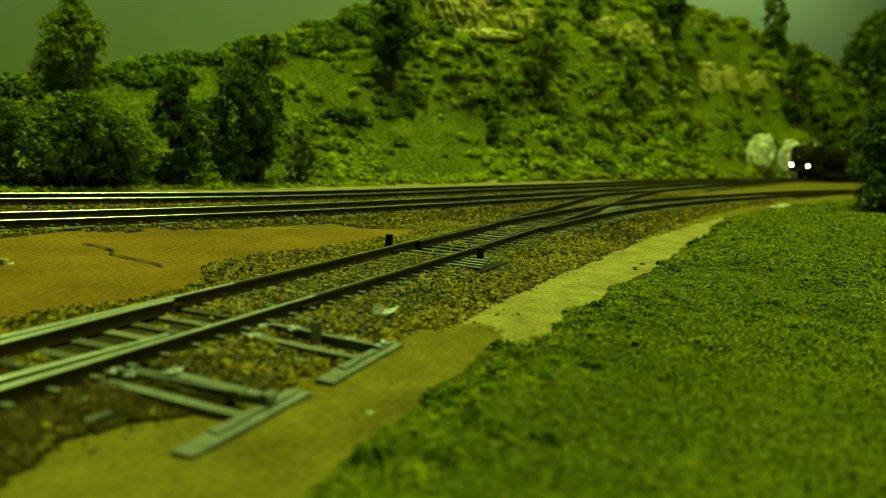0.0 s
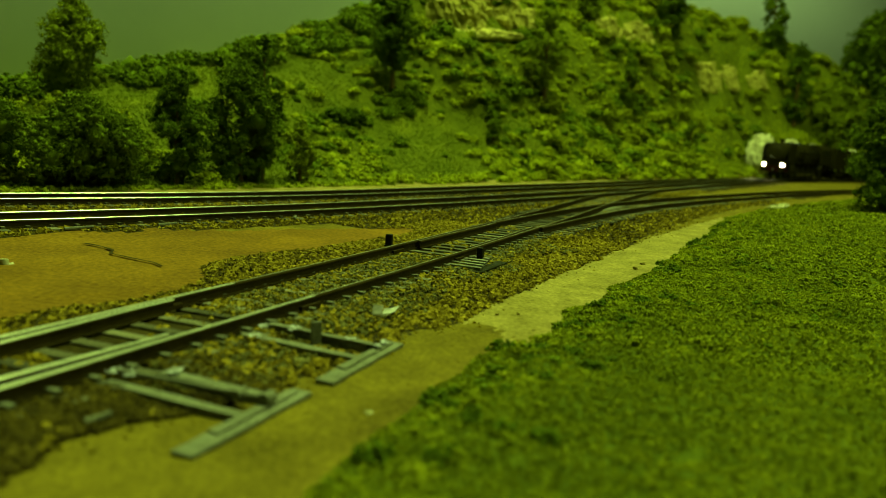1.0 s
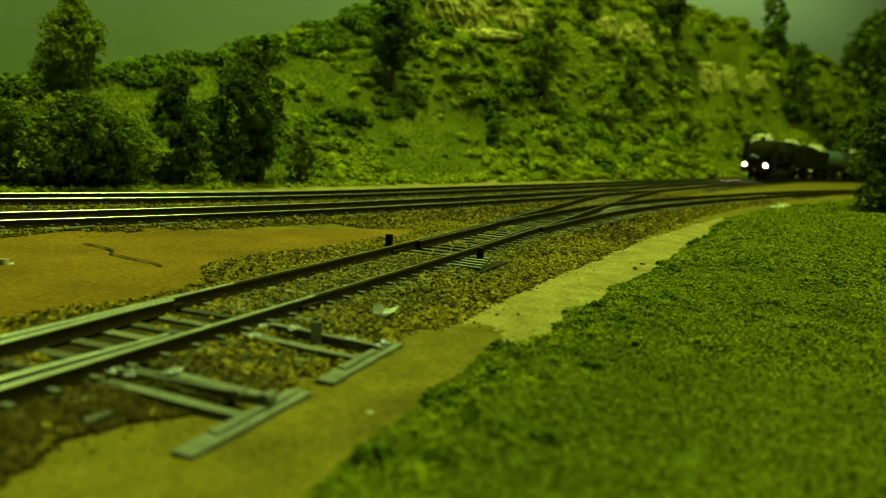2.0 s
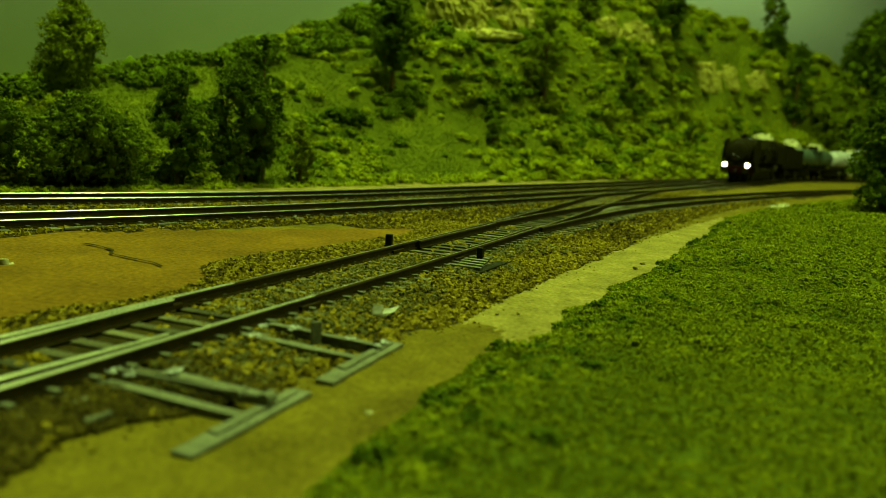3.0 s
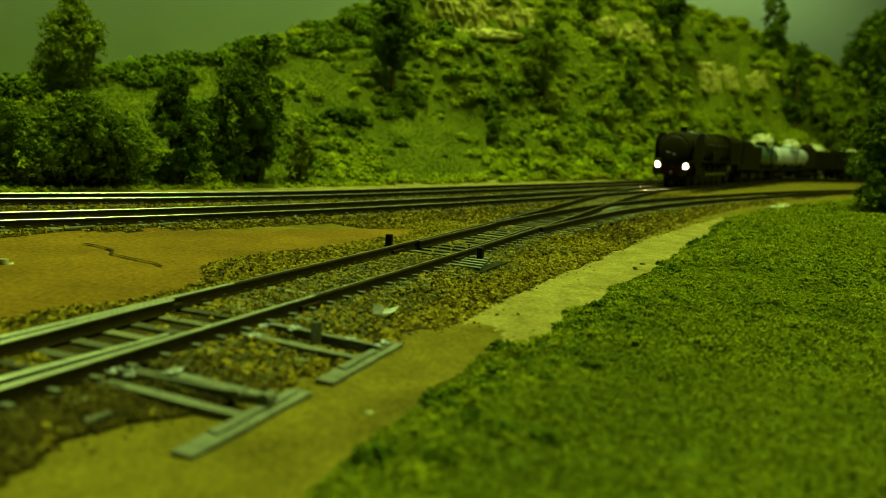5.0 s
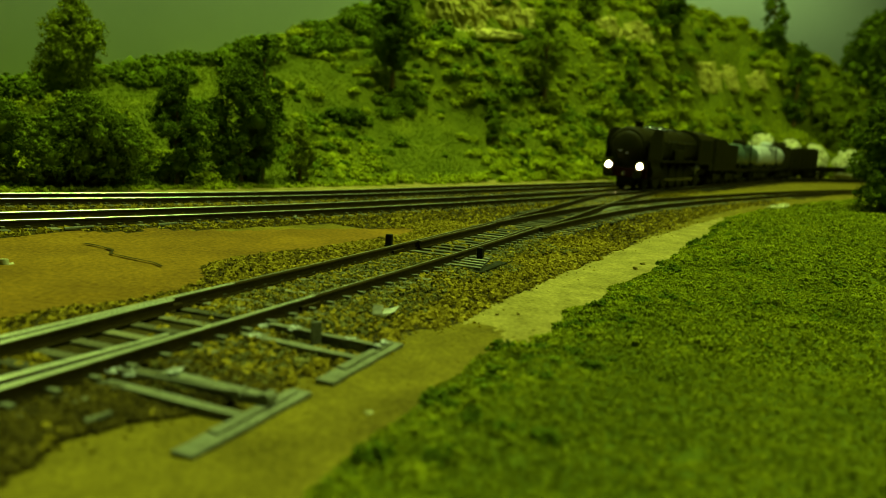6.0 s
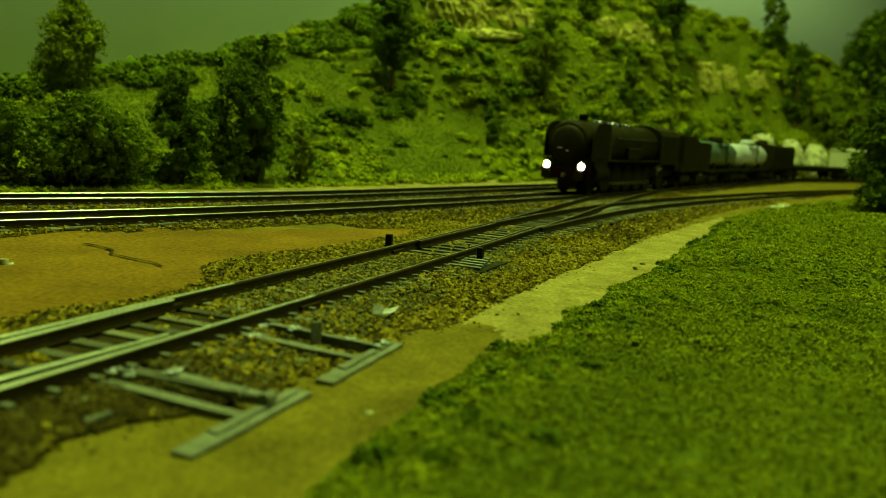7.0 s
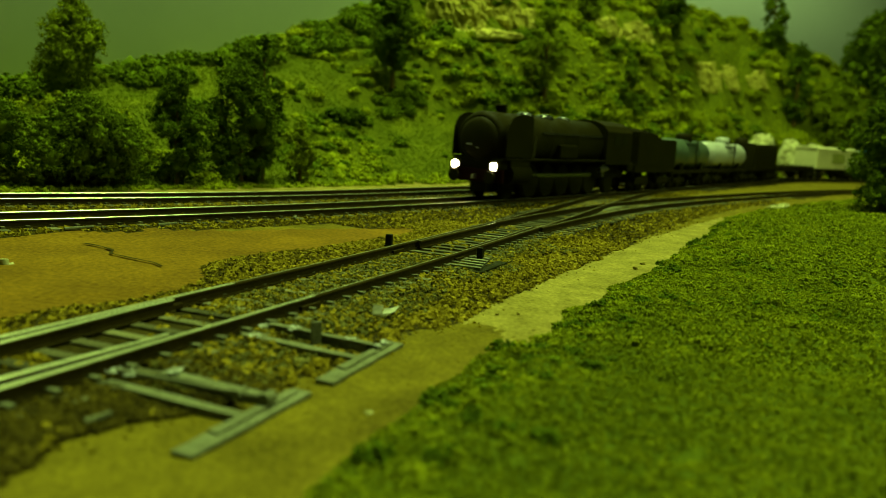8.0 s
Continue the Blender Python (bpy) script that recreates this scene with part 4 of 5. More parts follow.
# ---- bushes on the hill ----
def bushes(name, centres, mat, label, grain, core=0.00062):
    pts, sizes, mids = [], [], []
    for u, n, r in centres:
        x, y = plan(u, n)
        z = 0.001 * float(ground_height(u, n))
        mids.append((x, y, z + 0.0001 * r, core * r))
        k = int(24 + 6.0 * (r / grain) ** 2)
        v = RNG.normal(size=(k, 3))
        v /= np.linalg.norm(v, axis=1)[:, None]
        v *= 0.001 * r * RNG.uniform(0.55, 1.1, (k, 1)) * RNG.uniform(0.7, 1.2, 3)
        v[:, 2] = np.abs(v[:, 2]) * 0.8 - 0.0005
        pts.append(v + (x, y, z))
        sizes.append(RNG.uniform(0.6, 1.4, k) * grain * 0.001)
    pts, sizes = np.concatenate(pts), np.concatenate(sizes)
    v, f = crumbs(pts, sizes)
    mids = np.array(mids)
    v2, f2 = cores(mids[:, :3], mids[:, 3])
    ob = raw_mesh(name, np.concatenate([v, v2]), np.concatenate([f, f2 + len(v)]), [mat], smooth=True)
    return tagged(ob, label, "bushes", kind="stuff")


def rocky(u, n):
    """True on the bare rock faces of the hill."""
    return ((280 < u) & (u < 400) & (176 < n) & (n < 222)) | ((775 < u) & (u < 965) & (98 < n) & (n < 132)) | ((545 < u) & (u < 655) & (145 < n) & (n < 180))


def bush_places(count, us, ts, r, seed, cut=0.0, cell=45.0):
    """Places on the slope, clumped by a noise; ts is the share of the slope's width."""
    out = []
    while len(out) < count:
        u, t = RNG.uniform(*us), RNG.uniform(*ts)
        n = float(hill_base(u)) + t * HILL_WIDTH
        if rocky(u, n) and RNG.uniform() < 0.85:
            continue
        if float(wave(u, n, cell, seed)) > cut + RNG.uniform(-0.25, 0.25):
            out.append((u, n, RNG.uniform(*r)))
    return out


bushes("hill_bushes", bush_places(260, (-260, 330), (0.05, 1.05), (3, 7.5), 21, 0.15), SCRUB, "loose green bushes scattered over the slope", 2.0)
bushes("hill_bushes", bush_places(400, (230, 1230), (0.03, 1.1), (5, 16), 22, -0.1, 55), SCRUB, "loose green bushes scattered over the slope", 3.2)
bushes("hill_bushes", bush_places(520, (210, 700), (0.02, 0.75), (2.5, 6.5), 27, -0.3, 30), SCRUB, "small clumped bushes over the steep slope", 1.9)
# dark leaf colour stands in for the shade between green clumps
bushes("dark_bushes", bush_places(230, (210, 700), (0.02, 0.8), (2.5, 5.5), 28, -0.05, 26), DARK_LEAF, "small dark bushes filling the shaded gaps between green ones", 1.9)
bushes("dark_bushes", bush_places(130, (-260, 330), (0.1, 1.0), (3, 7), 23, 0.25), DARK_LEAF, "dark green bushes scattered over the slope", 2.0)
# dark bushes, some of them imitating shadow among the bright clumps
bushes("dark_bushes", bush_places(230, (250, 1230), (0.05, 1.0), (5, 13), 24, 0.1), DARK_LEAF, "dark green bushes scattered over the slope", 3.0)
# a bush mass whose dark foam also serves as the tree's shadow
bushes("dark_bushes", [(160 + 52 * RNG.uniform(), 168 + RNG.uniform(-9, 5), RNG.uniform(4, 9)) for _ in range(26)], DARK_LEAF, "dark straggling bushes that deepen the shade below a tree", 2.0)
bushes("dark_bushes", [(60 + 90 * RNG.uniform(), 160 + RNG.uniform(-9, 7), RNG.uniform(3, 6)) for _ in range(26)], DARK_LEAF, "dark straggling bushes on the slope", 2.0)
bushes("ridge_bushes", bush_places(120, (-300, 330), (0.86, 1.03), (7, 14), 25, -0.8), DARK_LEAF, "dark hedge of bushes along the crest", 2.2)
bushes("ridge_bushes", bush_places(120, (330, 1250), (0.92, 1.08), (7, 14), 26, -0.8), SCRUB, "green bushes along the crest", 3.4)
bushes("verge_bushes", [(u, float(hill_base(u)) + RNG.uniform(-3, 5), RNG.uniform(1.5, 3.4)) for u in np.arange(-260, 60, 2.6)], SCRUB, "low green bushes along the foot of the hill", 1.3)
bushes("verge_bushes", [(u, float(hill_base(u)) + RNG.uniform(-2, 10), RNG.uniform(3, 7)) for u in np.arange(60, 900, 7)], SCRUB, "low green bushes along the foot of the hill", 2.4)
bushes("turf_clumps", [(u, float(grass_edge(u)) - RNG.uniform(1, 8) - 12 * RNG.uniform() ** 3, RNG.uniform(0.9, 2.4)) for u in np.arange(-285, 150, 1.7)], FOAM, "ragged green foam tufts along the turf's edge", 0.7, 0.00035)

# dark foam near the edge: darker tufts and painted-in shadow spots
bushes("dark_turf_clumps", [(u, float(grass_edge(u)) - RNG.uniform(2, 26) * RNG.uniform(), RNG.uniform(0.8, 2.6)) for u in RNG.uniform(-285, 60, 130)], DARK_LEAF, "darker green tufts, partly standing in for shadow in the turf", 0.7, 0.00035)

bushes("turf_clumps", [(u, float(grass_edge(u)) - RNG.uniform(6, 95), RNG.uniform(1.0, 2.8)) for u in RNG.uniform(-200, 260, 150)], FOAM, "raised green foam tufts in the turf", 0.9, 0.00035)
# dark leaf colour imitates the relief shadows further out on the turf
bushes("dark_turf_clumps", [(u, float(grass_edge(u)) - RNG.uniform(8, 60), RNG.uniform(0.8, 2.0)) for u in RNG.uniform(-120, 200, 60)], DARK_LEAF, "darker green tufts, partly standing in for shadow in the turf", 0.9, 0.00035)

# dark clusters take the place of shaded hollows in the turf
for cu, cn in ((-143, -172), (-121, -159), (-153, -182), (-225, -161), (-196, -154), (-110, -175)):
    bushes("dark_turf_clumps", [(cu + 13 * RNG.normal(), min(cn + 5 * RNG.normal(), float(grass_edge(cu)) - 9), RNG.uniform(0.6, 1.5)) for _ in range(16)], DARK_LEAF, "darker green tufts, partly standing in for shadow in the turf", 0.7, 0.00035)


# ---- rock ----
def outcrop(u, n, width, height, depth, mat, label, seed, sink=0.35):
    x, y = plan(u, n)
    z = 0.001 * float(ground_height(u, n)) - 0.001 * height * sink
    e = thing("rock_outcrop", label, "rock", "rock outcrops", m=pose(x, y, z, 0, 0, 57.5 + 8 * math.sin(seed)))
    at = -width / 2
    rnd = random.Random(int(seed * 10))
    while at < width / 2:
        w = min(rnd.uniform(0.12, 0.3) * width, 16) if width > 6 else width * 1.01
        h = height * rnd.uniform(0.6, 1.0) * (1 - 0.5 * abs(at + w / 2) / width)
        back = rnd.uniform(-0.25, 0.25) * depth
        m = Matrix.LocRotScale(((at + w / 2) / 1000, back / 1000, h / 2000), Euler((-0.22 + rnd.uniform(-0.12, 0.12), rnd.uniform(-0.14, 0.14), rnd.uniform(-0.5, 0.5))), (w * 1.25 / 1000, depth / 1000, h / 1000))
        slab_bm = bmesh.new()
        bmesh.ops.create_cube(slab_bm, size=1, matrix=m)
        bmesh.ops.subdivide_edges(slab_bm, edges=list(slab_bm.edges), cuts=5, use_grid_fill=True)
        c = m.translation
        for v in slab_bm.verts:
            q = v.co * 1000 / (0.35 * w + 1.0)
            d = v.co - c
            round_off = 1 - 0.22 * min(1, (d.x / (w * 0.0007)) ** 2 * 0.5 + (d.z / (h * 0.0006)) ** 4 * 0.5)
            v.co = c + d * round_off + 0.001 * 0.34 * w * Vector((noise.noise(q + Vector((seed, 0, 0))), noise.noise(q + Vector((0, seed, 5))), noise.noise(q * 0.7 + Vector((3, 0, seed)))))
        part("slab", slab_bm, mat, e)
        at += w * 0.95
    return e


outcrop(318, 206, 60, 44, 20, ROCK, "buff fluted cliff above the ledge", 2.0, 0.35)
outcrop(378, 208, 60, 50, 20, ROCK, "buff fluted cliff above the ledge", 3.3, 0.35)
outcrop(352, 200, 60, 44, 16, ROCK, "buff fluted cliff above the ledge", 2.6, 0.35)
outcrop(390, 186, 50, 40, 16, ROCK, "buff fluted cliff above the ledge", 3.7, 0.35)
outcrop(566, 160, 50, 30, 18, ROCK, "buff fluted rock face on the slope", 4.0, 0.5)
outcrop(630, 160, 46, 30, 18, ROCK, "buff fluted rock face on the slope", 5.6, 0.5)
outcrop(800, 122, 50, 48, 20, ROCK, "pale fluted rock face on the slope", 6.0, 0.55)
outcrop(870, 112, 40, 42, 20, ROCK, "pale fluted rock face on the slope", 7.1, 0.55)
outcrop(935, 88, 46, 38, 20, ROCK, "pale fluted rock face on the slope", 7.9, 0.55)


def boulder(u, n, width, height, depth, mat, label, seed, sink=0.3, turn=0.0, lumps=3, tilt=0.0):
    """A cast plaster rock: a few rounded, furrowed lumps side by side."""
    x, y = plan(u, n)
    z = 0.001 * float(ground_height(u, n)) - 0.001 * height * sink
    e = thing("rock_outcrop", label, "rock", "rock outcrops", m=pose(x, y, z, 0, tilt, 57.5 + turn))
    rnd = random.Random(int(seed * 10))
    for i in range(lumps):
        w = width / (0.5 + 0.5 * lumps)
        h = height * (1.0 if i == lumps // 2 else rnd.uniform(0.72, 0.95))
        bm = bmesh.new()
        bmesh.ops.create_icosphere(bm, subdivisions=5, radius=1.0)
        for v in bm.verts:
            d = v.co.copy()
            k = Vector((d.x * 2.6, d.y * 2.6, d.z * 1.1))
            f = 1 + 0.20 * noise.noise(d * 1.6 + Vector((seed, i, 0))) + 0.07 * noise.noise(k * 1.7 + Vector((i, seed, 2))) - 0.22 * abs(noise.noise(k * 2.1 + Vector((4, i, seed)))) - 0.12 * abs(noise.noise(k * 4.7 + Vector((1, i, seed)))) + 0.05 * noise.noise(k * 9)
            d = Vector((math.copysign(abs(d.x) ** 0.8, d.x), math.copysign(abs(d.y) ** 0.8, d.y), math.copysign(abs(d.z) ** 0.8, d.z))) * f
            cx = (i - (lumps - 1) / 2) * w * 0.5
            v.co = Vector((cx + d.x * w * 0.5, d.y * depth * 0.5 + rnd.uniform(-0.2, 0.2) * 0.3, height * 0.1 + d.z * h * 0.45 + h * 0.42)) * 0.001
        for face in bm.faces:
            face.smooth = True
        part("lump", bm, mat, e)
    return e


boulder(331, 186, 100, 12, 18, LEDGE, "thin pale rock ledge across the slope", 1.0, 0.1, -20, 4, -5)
boulder(798, 40, 42, 56, 34, WHITE_ROCK, "rounded white plaster rock beside the line", 8.0, 0.1, lumps=3)
boulder(866, 18, 27, 58, 30, WHITE_ROCK, "narrow white plaster rock beside the line", 8.6, 0.1, 10, 2)
boulder(925, -2, 32, 54, 32, WHITE_ROCK, "pointed white plaster rock beside the line", 9.2, 0.1, -10, 2)
boulder(1005, -34, 44, 50, 34, WHITE_ROCK, "rounded white plaster rock beside the line", 9.9, 0.1, -20, 3)
outcrop(207, -106, 21, 4.5, 8, WHITE_ROCK, "small white plaster stone at the turf's edge", 10.0, 0.25)
outcrop(-234, -38, 1.3, 1.3, 1.3, WHITE_ROCK, "small white pebble on the brown dirt", 11.0, 0.1)
outcrop(-255, -153, 0.5, 0.45, 0.5, WHITE_ROCK, "tiny white pebble on the sand", 12.0, 0.1)
outcrop(-112, -134, 1.1, 1.0, 1.0, PALE, "tiny pale pebble beside the path", 13.0, 0.1)
outcrop(-101, -132, 1.0, 0.9, 1.0, PALE, "tiny pale pebble beside the path", 14.0, 0.1)


# ---- point timbers and small trackside things ----
def at_plan(u, n, z, turn=0.0):
    """Pose at a place of the plan, its x axis along the main line turned by some degrees."""
    x, y = plan(u, n)
    return pose(x, y, 0.001 * z, 0, 0, 57.5 + turn)


def plank(x0, x1, y0, y1, z0, z1, seed, cuts=9):
    """A worn plank: bevelled, with edges that wander a little."""
    bm = box(bmesh.new(), x0, x1, y0, y1, z0, z1)
    long_x = x1 - x0 > y1 - y0
    across = [e for e in bm.edges if abs((e.verts[0].co - e.verts[1].co)[0 if long_x else 1]) > 1e-6]
    bmesh.ops.subdivide_edges(bm, edges=across, cuts=cuts)
    sharp = [e for e in bm.edges if e.calc_face_angle(0) > 0.5]
    bmesh.ops.bevel(bm, geom=sharp, offset=0.00017, segments=2, affect="EDGES", profile=0.6)
    for v in bm.verts:
        q = v.co * 420 + Vector((seed, 0, 0))
        v.co += 0.00016 * Vector((noise.noise(q), noise.noise(q + Vector((0, 9, 0))), 0.8 * noise.noise(q + Vector((0, 0, 7)))))
    return bm


def rough_blob(parent, x, y, z, spread, count):
    pts = np.stack([x + RNG.normal(size=count) * spread, y + RNG.normal(size=count) * spread * 0.7, z + RNG.uniform(0, 0.35, count)], 1)
    v, f = lumps(pts * 0.001, RNG.uniform(0.4, 0.95, count) * 0.001, 0.45)
    ob = raw_mesh("solder_blob", v, f, [SOLDER])
    ob.parent = parent
    tagged(ob, "rough bright solder blob")


def point_timbers(rough_beam):
    """Head timber across two long ties; one carries a thin throw rod, the other a rough soldered beam."""
    e = thing("point_timbers", "grey point timbers with throw rod beside the track", "track timbers", "point timbers")
    part("head_timber", plank(-12.3, 12.3, -1.35, 1.35, -0.6, 0.4, 1.0), TIMBER, e)
    part("strip", plank(-6.5, 10.8, -0.2, 1.15, 0.38, 0.75, 2.0), TIMBER, e)
    part("long_tie", plank(-0.9, 0.9, 1.38, 20.5, -0.7, 0.6, 3.0), TIMBER, e)
    if rough_beam:
        part("long_tie", plank(5.2, 7.2, 1.38, 22.5, -0.7, 0.6, 4.0), TIMBER, e)
        part("rod_beam", plank(5.2, 6.5, 1.0, 19.5, 0.6, 1.3, 6.0, 14), TIMBER, e, "rough grey beam with soldered ends")
        part("rod_joint", box(bmesh.new(), 5.0, 6.7, 0.1, 2.0, 0.5, 1.25, 0.25), BLACK_PLASTIC, e, "dark rod joint")
        spots = ((5.9, 15.0, 1.05, 0.6), (6.0, 20.6, 0.4, 0.8), (0.2, 18.5, 0.4, 0.7), (5.9, 5.0, 1.05, 0.35), (5.6, 0.4, 0.95, 0.3), (8.6, 0.4, 0.95, 0.4))
    else:
        part("long_tie", plank(5.9, 7.9, 1.38, 17.5, -0.7, 0.75, 5.0), TIMBER, e)
        part("throw_rod", rod(bmesh.new(), (4.4, 0.4, 1.35), (2.4, 21, 1.2), 0.34, seg=8), TIMBER, e)
        for x, y, w in ((4.5, 0.5, 0.8), (4.1, 4.2, 0.65)):
            part("rod_joint", rod(bmesh.new(), (x - 1.0, y, 1.35), (x + 1.0, y, 1.35), w, seg=12), TIMBER, e)
        spots = ((2.6, 18.6, 1.1, 0.6), (6.9, 15.5, 0.95, 0.5), (2.2, 21.2, 1.0, 0.5))
    for x, y, z, w in spots:
        rough_blob(e, x, y, z, w, 22)
    return e


point_timbers(False).matrix_world = at_plan(-267.0, -145.3, 1.35, 12.6) @ pose(0, 0, 0, 2.4)
point_timbers(True).matrix_world = at_plan(-238.2, -139.2, 1.35, 13.2) @ pose(0, 0, 0, 2.4)


def point_motor():
    e = thing("point_motor", "black plastic point motor cover with pale slats", "point motor", m=at_plan(-149, -102.5, 1.9, 10))
    bm = box(bmesh.new(), -12, 9.2, -8.0, 4.5, -0.5, 0.5, 0.3)
    part("base_plate", bm, BLACK_PLASTIC, e)
    for i, x in enumerate((-9, -5, -1, 3, 7)):
        bm = box(bmesh.new(), x - 0.8, x + 0.8, -7.2 + 0.9 * i, 4.2, 0.5, 1.25, 0.15)
        part("slat", bm, TIMBER, e)
    bm = box(bmesh.new(), 6.0, 7.6, -1.8, -0.2, 0.6, 3.8, 0.25)
    part("switch_box", bm, BLACK_PLASTIC, e)
    return e


point_motor()
bm = box(bmesh.new(), -0.9, 0.9, -0.9, 0.9, -0.6, 3.8, 0.25)
box(bm, -1.2, 1.2, -1.2, 1.2, -0.6, 0.8, 0.2)
ob = tagged(part("marker_post", bm, BLACK_PLASTIC), "short square black post in the ballast", "post")
ob.matrix_world = at_plan(-141, -71.5, 1.7, 20)
bm = box(bmesh.new(), -0.85, 0.85, -0.3, 0.3, -0.5, 3.3, 0.15)
ob = tagged(part("wood_splinter", bm, TIMBER), "grey wooden splinter stuck in the ballast", "splinter")
ob.matrix_world = at_plan(-236, -128, 1.8, -30)


def paper_scrap():
    """A folded scrap: one half stands up, the other lies over the stones."""
    bm = bmesh.new()
    pts = [(-3.2, 0.2, 0), (-0.9, -0.4, 0.2), (-0.5, 0.5, 2.3), (-3.0, 1.0, 2.1), (2.4, 0.2, 0.7), (3.6, 1.3, 2.0), (2.2, 1.6, 1.5), (-0.3, 1.0, 1.2)]
    v = [bm.verts.new([c * 0.001 for c in p]) for p in pts]
    for f in ((0, 1, 2, 3), (1, 4, 6, 7), (4, 5, 6)):
        bm.faces.new([v[i] for i in f])
    bmesh.ops.recalc_face_normals(bm, faces=bm.faces)
    bmesh.ops.solidify(bm, geom=list(bm.faces), thickness=0.00022)
    ob = tagged(part("paper_scrap", bm, PAPER), "crumpled scrap of white card on the ballast", "scrap")
    ob.matrix_world = at_plan(-213.5, -124.6, 2.2, -50) @ Matrix.Scale(0.72, 4)


paper_scrap()
# third and fourth imitate shine on a rail foot, fifth a rail clip
for u, n, turn, ln in ((-279, -134.5, -12, 3.2), (188, -139, 10, 9), (-194, -5.5, -14, 8), (-168, -10, -12, 6), (-119, -15.5, 30, 4)):
    bm = rod(bmesh.new(), (-ln / 2, 0, 0.5), (ln / 2, 0.3, 0.9), 0.5, 0.35, 8)
    ob = tagged(part("twig", bm, TIMBER if u < 0 else PALE), "short pale twig shape, also used for rail-foot glints and a clip", "twig")
    ob.matrix_world = at_plan(u, n, float(ground_height(u, n)), turn)


def crossing_plate():
    bm = box(bmesh.new(), -26, 24, -4.0, 4.0, -1.2, 0.25, 0.2)
    ob = tagged(part("crossing_plate", bm, TIMBER), "grey plate under the crossing of two rails", "track plate")
    ob.matrix_world = at_plan(68, -53.5, TIE_TOP, 8)


crossing_plate()


def dirt_crack():
    """A dark ragged crack across the dirt yard."""
    bm = bmesh.new()
    row = []
    for i in range(26):
        t = i / 25
        u = -204 - 7 * t + 1.4 * math.sin(9 * t)
        n = -23 - 38 * t + 1.6 * math.sin(14 * t + 1)
        w = 0.25 + 0.4 * abs(math.sin(17 * t + 0.5)) * (1 - t * 0.6)
        z = 0.001 * float(ground_height(u, n)) + 0.00042
        row.append([bm.verts.new((*plan(u + s * w, n), z)) for s in (-1, 1)])
    for a, b in zip(row, row[1:]):
        bm.faces.new((a[0], a[1], b[1], b[0]))
    bmesh.ops.recalc_face_normals(bm, faces=bm.faces)
    tagged(part("ground_crack", bm, BALLAST), "dark ragged crack in the brown dirt", "crack", kind="structure")


dirt_crack()


# ---- loose layers ----
def clear_ties(u, n):
    """Thins the stones at both sets of points, where the ties lie bare."""
    t, c = np.abs(n - path_n(T_PATH, u)), np.abs(n - path_n(C2_PATH, u))
    bare = ((t < 8) & (u < -236)) | ((t < 12.5) & (u > -148) & (u < -75)) | ((c < 12.5) & (u >= -75) & (u < 190))
    free = ~bare | (wave(u, n, 3, 41) > 0.4)
    return free & timbers_clear(u, n) & ((u > -258) | (n > path_n(T_PATH, u) - 10) | (wave(u, n, 2.0, 43) > 0.55))


def timbers_clear(u, n):
    """True off the long ties of the point timbers."""
    free = np.ones(len(u), bool)
    for u0, n0, a in ((-267.0, -145.3, radians(12.6)), (-238.2, -139.2, radians(13.2))):
        x, y = (u - u0) * math.cos(a) + (n - n0) * math.sin(a), (n - n0) * math.cos(a) - (u - u0) * math.sin(a)
        free &= ~(((np.abs(x) < 1.3) | (np.abs(x - 6.3) < 1.7)) & (y > -2) & (y < 22))
    return free


scatter("ballast_stones", 36000, (-330, -60), (-165, -40), 2, (0.9, 1.9), STONE, "coarse brown and grey ballast stones", "ballast", lift=0.2, keep=clear_ties)
scatter("ballast_stones", 22000, (-330, -40), (-30, 130), 2, (0.8, 1.5), STONE, "coarse brown ballast stones along the main tracks", "ballast", lift=0.2)
scatter("ballast_stones", 9000, (-330, -60), (-165, -40), 2, (0.4, 0.9), STONE, "fine brown ballast between the coarse stones", "ballast", lift=0.05, keep=clear_ties)
scatter("ballast_stones", 52000, (-330, 320), (-115, 100), 2, (0.8, 1.8), STONE, "coarse brown and grey ballast stones", "ballast", "crumb", keep=lambda u, n: clear_ties(u, n) & ((u > -75) | (n > -48)))
scatter("dark_ballast", 24000, (-330, -255), (-150, -100), 2, (0.6, 1.5), DARK_STONE, "dark brown oil-stained ballast stones", "ballast", lift=0.3, keep=lambda u, n: (n < path_n(T_PATH, u) - 10) & timbers_clear(u, n))
scatter("dark_ballast", 9000, (-330, -150), (-120, -40), 2, (0.6, 1.4), DARK_STONE, "dark ballast stones along the yard's edge", "ballast", lift=0.3, keep=lambda u, n: n > path_n(T_PATH, u) + 10)
scatter("grey_ballast", 34000, (-330, -70), (-165, -60), 2, (0.5, 1.2), GREY_STONE, "fine grey ballast packed between the rails", "ballast", lift=0.45, keep=lambda u, n: timbers_clear(u, n) & (np.abs(n - path_n(T_PATH, u)) < 7.6) & (u > -236 + 8 * wave(u, n, 6, 31)) & (u < -150 + 6 * wave(u, n, 5, 35)))
scatter("grey_ballast", 26000, (-330, -90), (-165, -60), 2, (0.7, 1.5), GREY_STONE, "grey ballast stones spilt beside the rails", "ballast", lift=0.35, keep=lambda u, n: timbers_clear(u, n) & (np.abs(n - path_n(T_PATH, u) + 16) < 7 + 8 * wave(u, n, 16, 33)) & (u > -270))
scatter("loose_stones", 9000, (-330, 60), (-170, -90), 0, (0.4, 1.1), STONE, "loose stones strayed onto the sand", "ballast", keep=lambda u, n: n > path_edge(u) - 5 * RNG.uniform(0, 1, len(u)) ** 2.5)
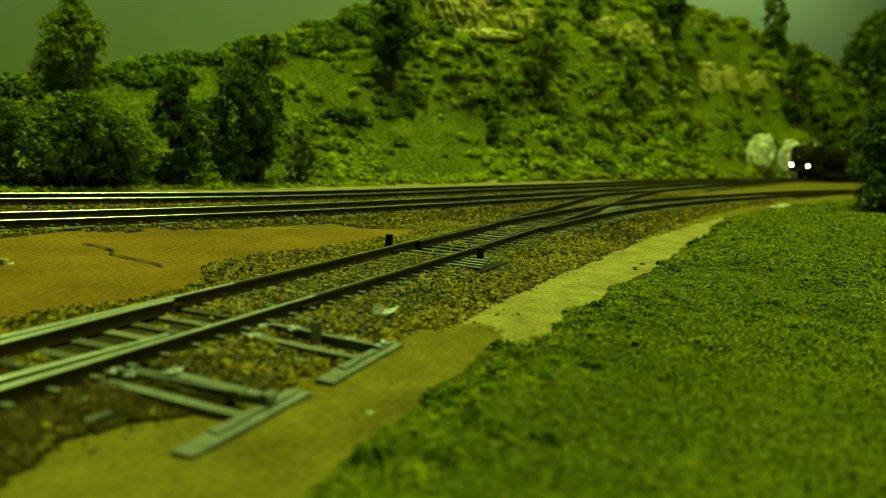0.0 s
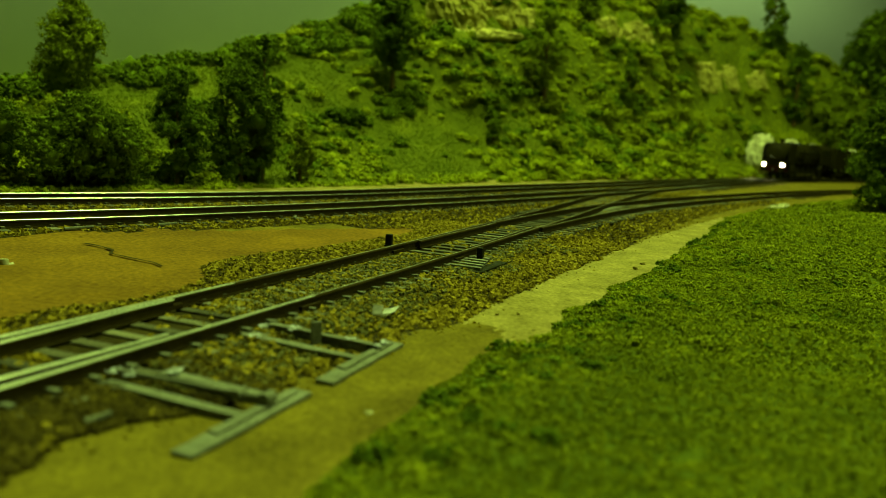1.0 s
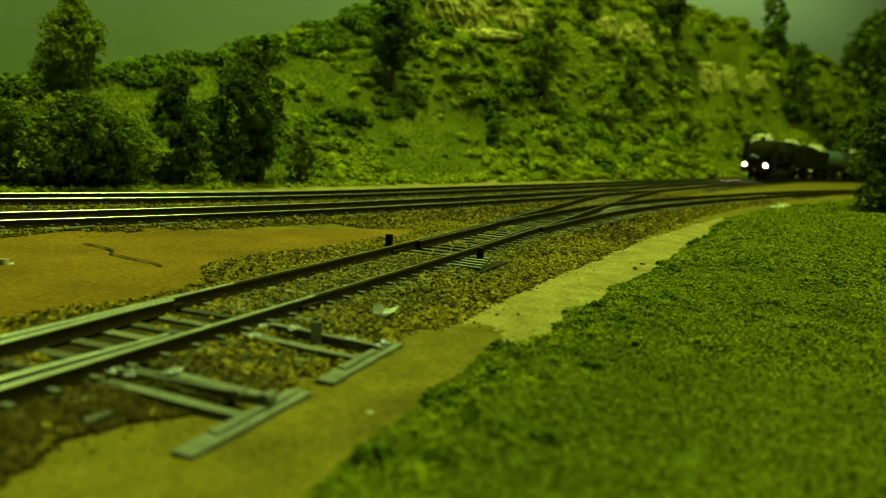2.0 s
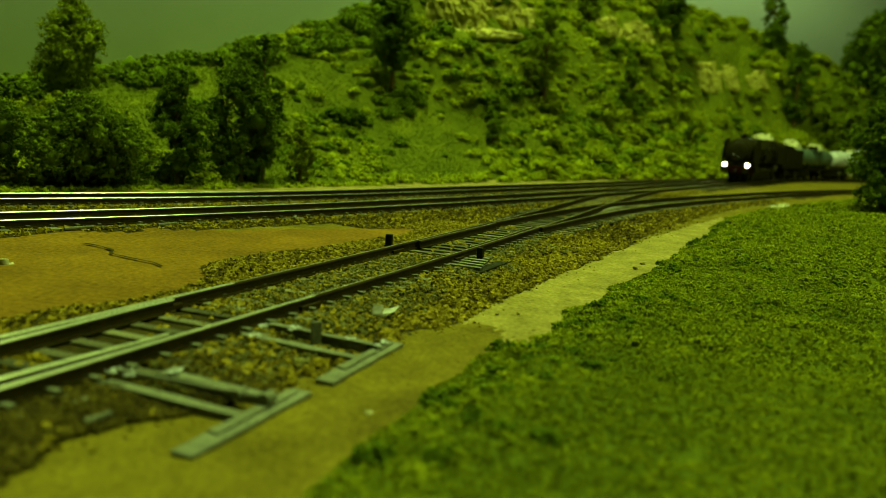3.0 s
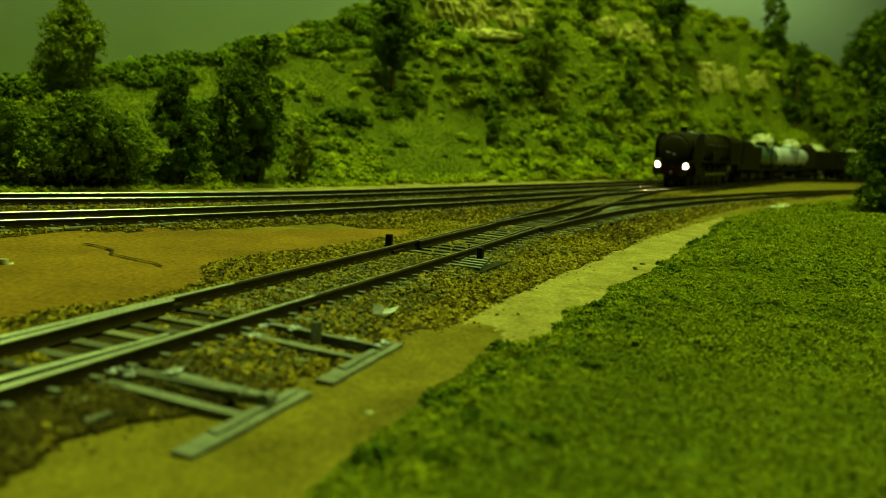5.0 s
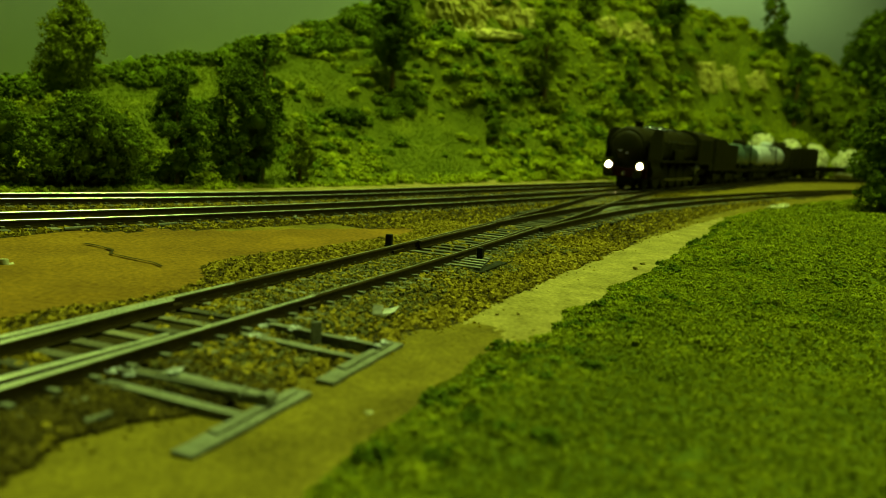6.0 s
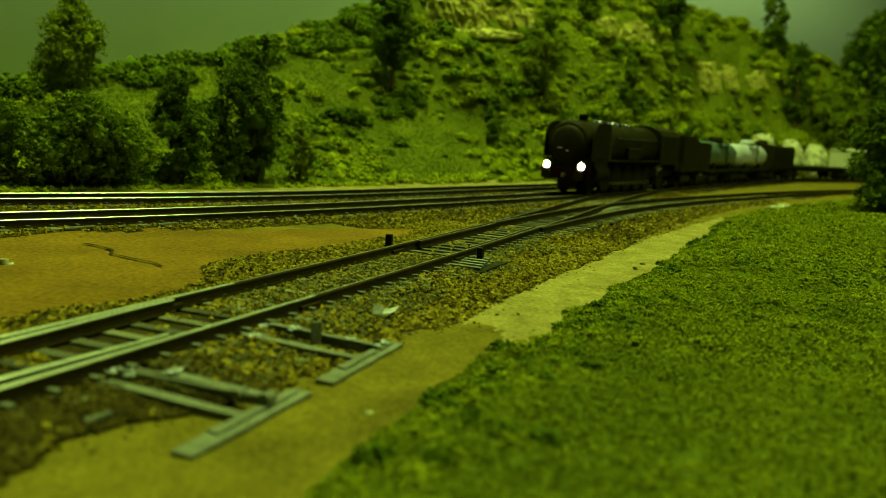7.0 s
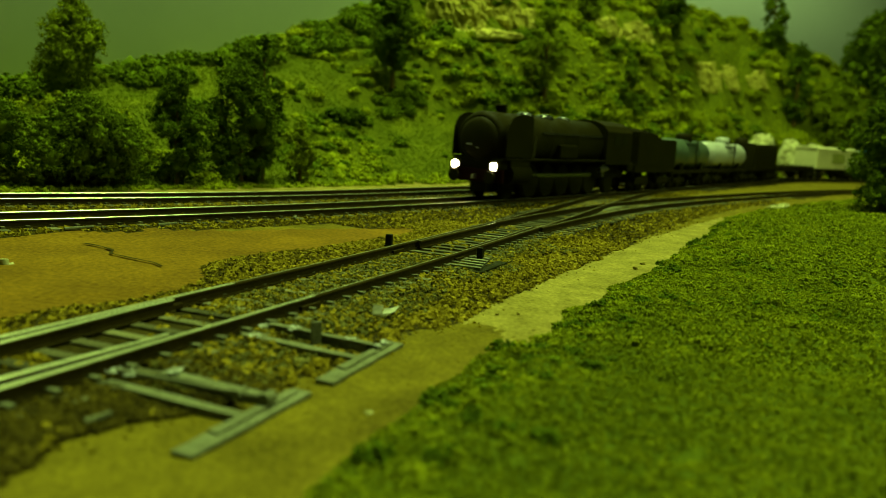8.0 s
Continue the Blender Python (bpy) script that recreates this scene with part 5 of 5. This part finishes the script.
scatter("grass_foam", 56000, (-325, -205), (-235, -145), 3, (0.28, 0.6), FOAM, "green foam turf of fine loose granules", "grass", "crumb", 0.22)
scatter("grass_foam", 52000, (-205, -90), (-235, -130), 3, (0.4, 0.85), FOAM, "green foam turf of fine loose granules", "grass", "crumb", 0.15)
scatter("grass_foam", 38000, (-90, 120), (-220, -95), 3, (0.6, 1.4), FOAM, "green foam turf of fine loose granules", "grass", "crumb", 0.2)
scatter("grass_foam", 24000, (120, 520), (-230, -95), 3, (1.0, 2.2), FOAM, "green foam turf of fine loose granules", "grass", "crumb", 0.3)
scatter("hill_scrub", 62000, (-300, 330), (60, 300), 4, (0.7, 1.7), SLOPE, "green scrub and foam leaves on the hill", "scrub", "crumb", 0.25, lambda u, n: ~rocky(u, n))
scatter("hill_scrub", 46000, (330, 1250), (-300, 300), 4, (1.8, 4.5), SCRUB, "green scrub and foam leaves on the hill", "scrub", "crumb", 0.4, lambda u, n: ~rocky(u, n) | (RNG.uniform(size=len(u)) < 0.45))
scatter("loose_stones", 16000, (-240, 120), (-160, -90), 5, (0.3, 0.9), STONE, "loose stones strayed onto the pale path", "ballast", keep=lambda u, n: n > path_edge(u) - 0.4 - 8 * RNG.uniform(0, 1, len(u)) ** 16)
scatter("sand_grains", 1500, (-310, 150), (-185, -90), 0, (0.2, 0.45), STONE, "loose dark grains on the sand", "grit")


# ---- what moves ----
def motions():
    for e, back, a, b in TRAIN:
        walk(e, [(t, car_pose(front_at(t) + back, a, b)) for t in np.arange(0, 8.01, 0.25)])
    for ob, x, r in WHEELS:
        rows = []
        for i in range(0, 121):
            t = i / 15
            roll = (front_at(0) - front_at(t)) / r
            rows.append((t, pose(x / 1000, 0, r / 1000, 0, math.degrees(roll), 0)))
        walk(ob, rows)
    for ob, sd in RODS:
        rows = []
        for i in range(0, 121):
            t = i / 15
            a = (front_at(0) - front_at(t)) / 8.3 + (math.pi / 2 if sd > 0 else 0)
            rows.append((t, pose(0.0042 * math.cos(a), 0, -0.0042 * math.sin(a))))
        walk(ob, rows)


motions()
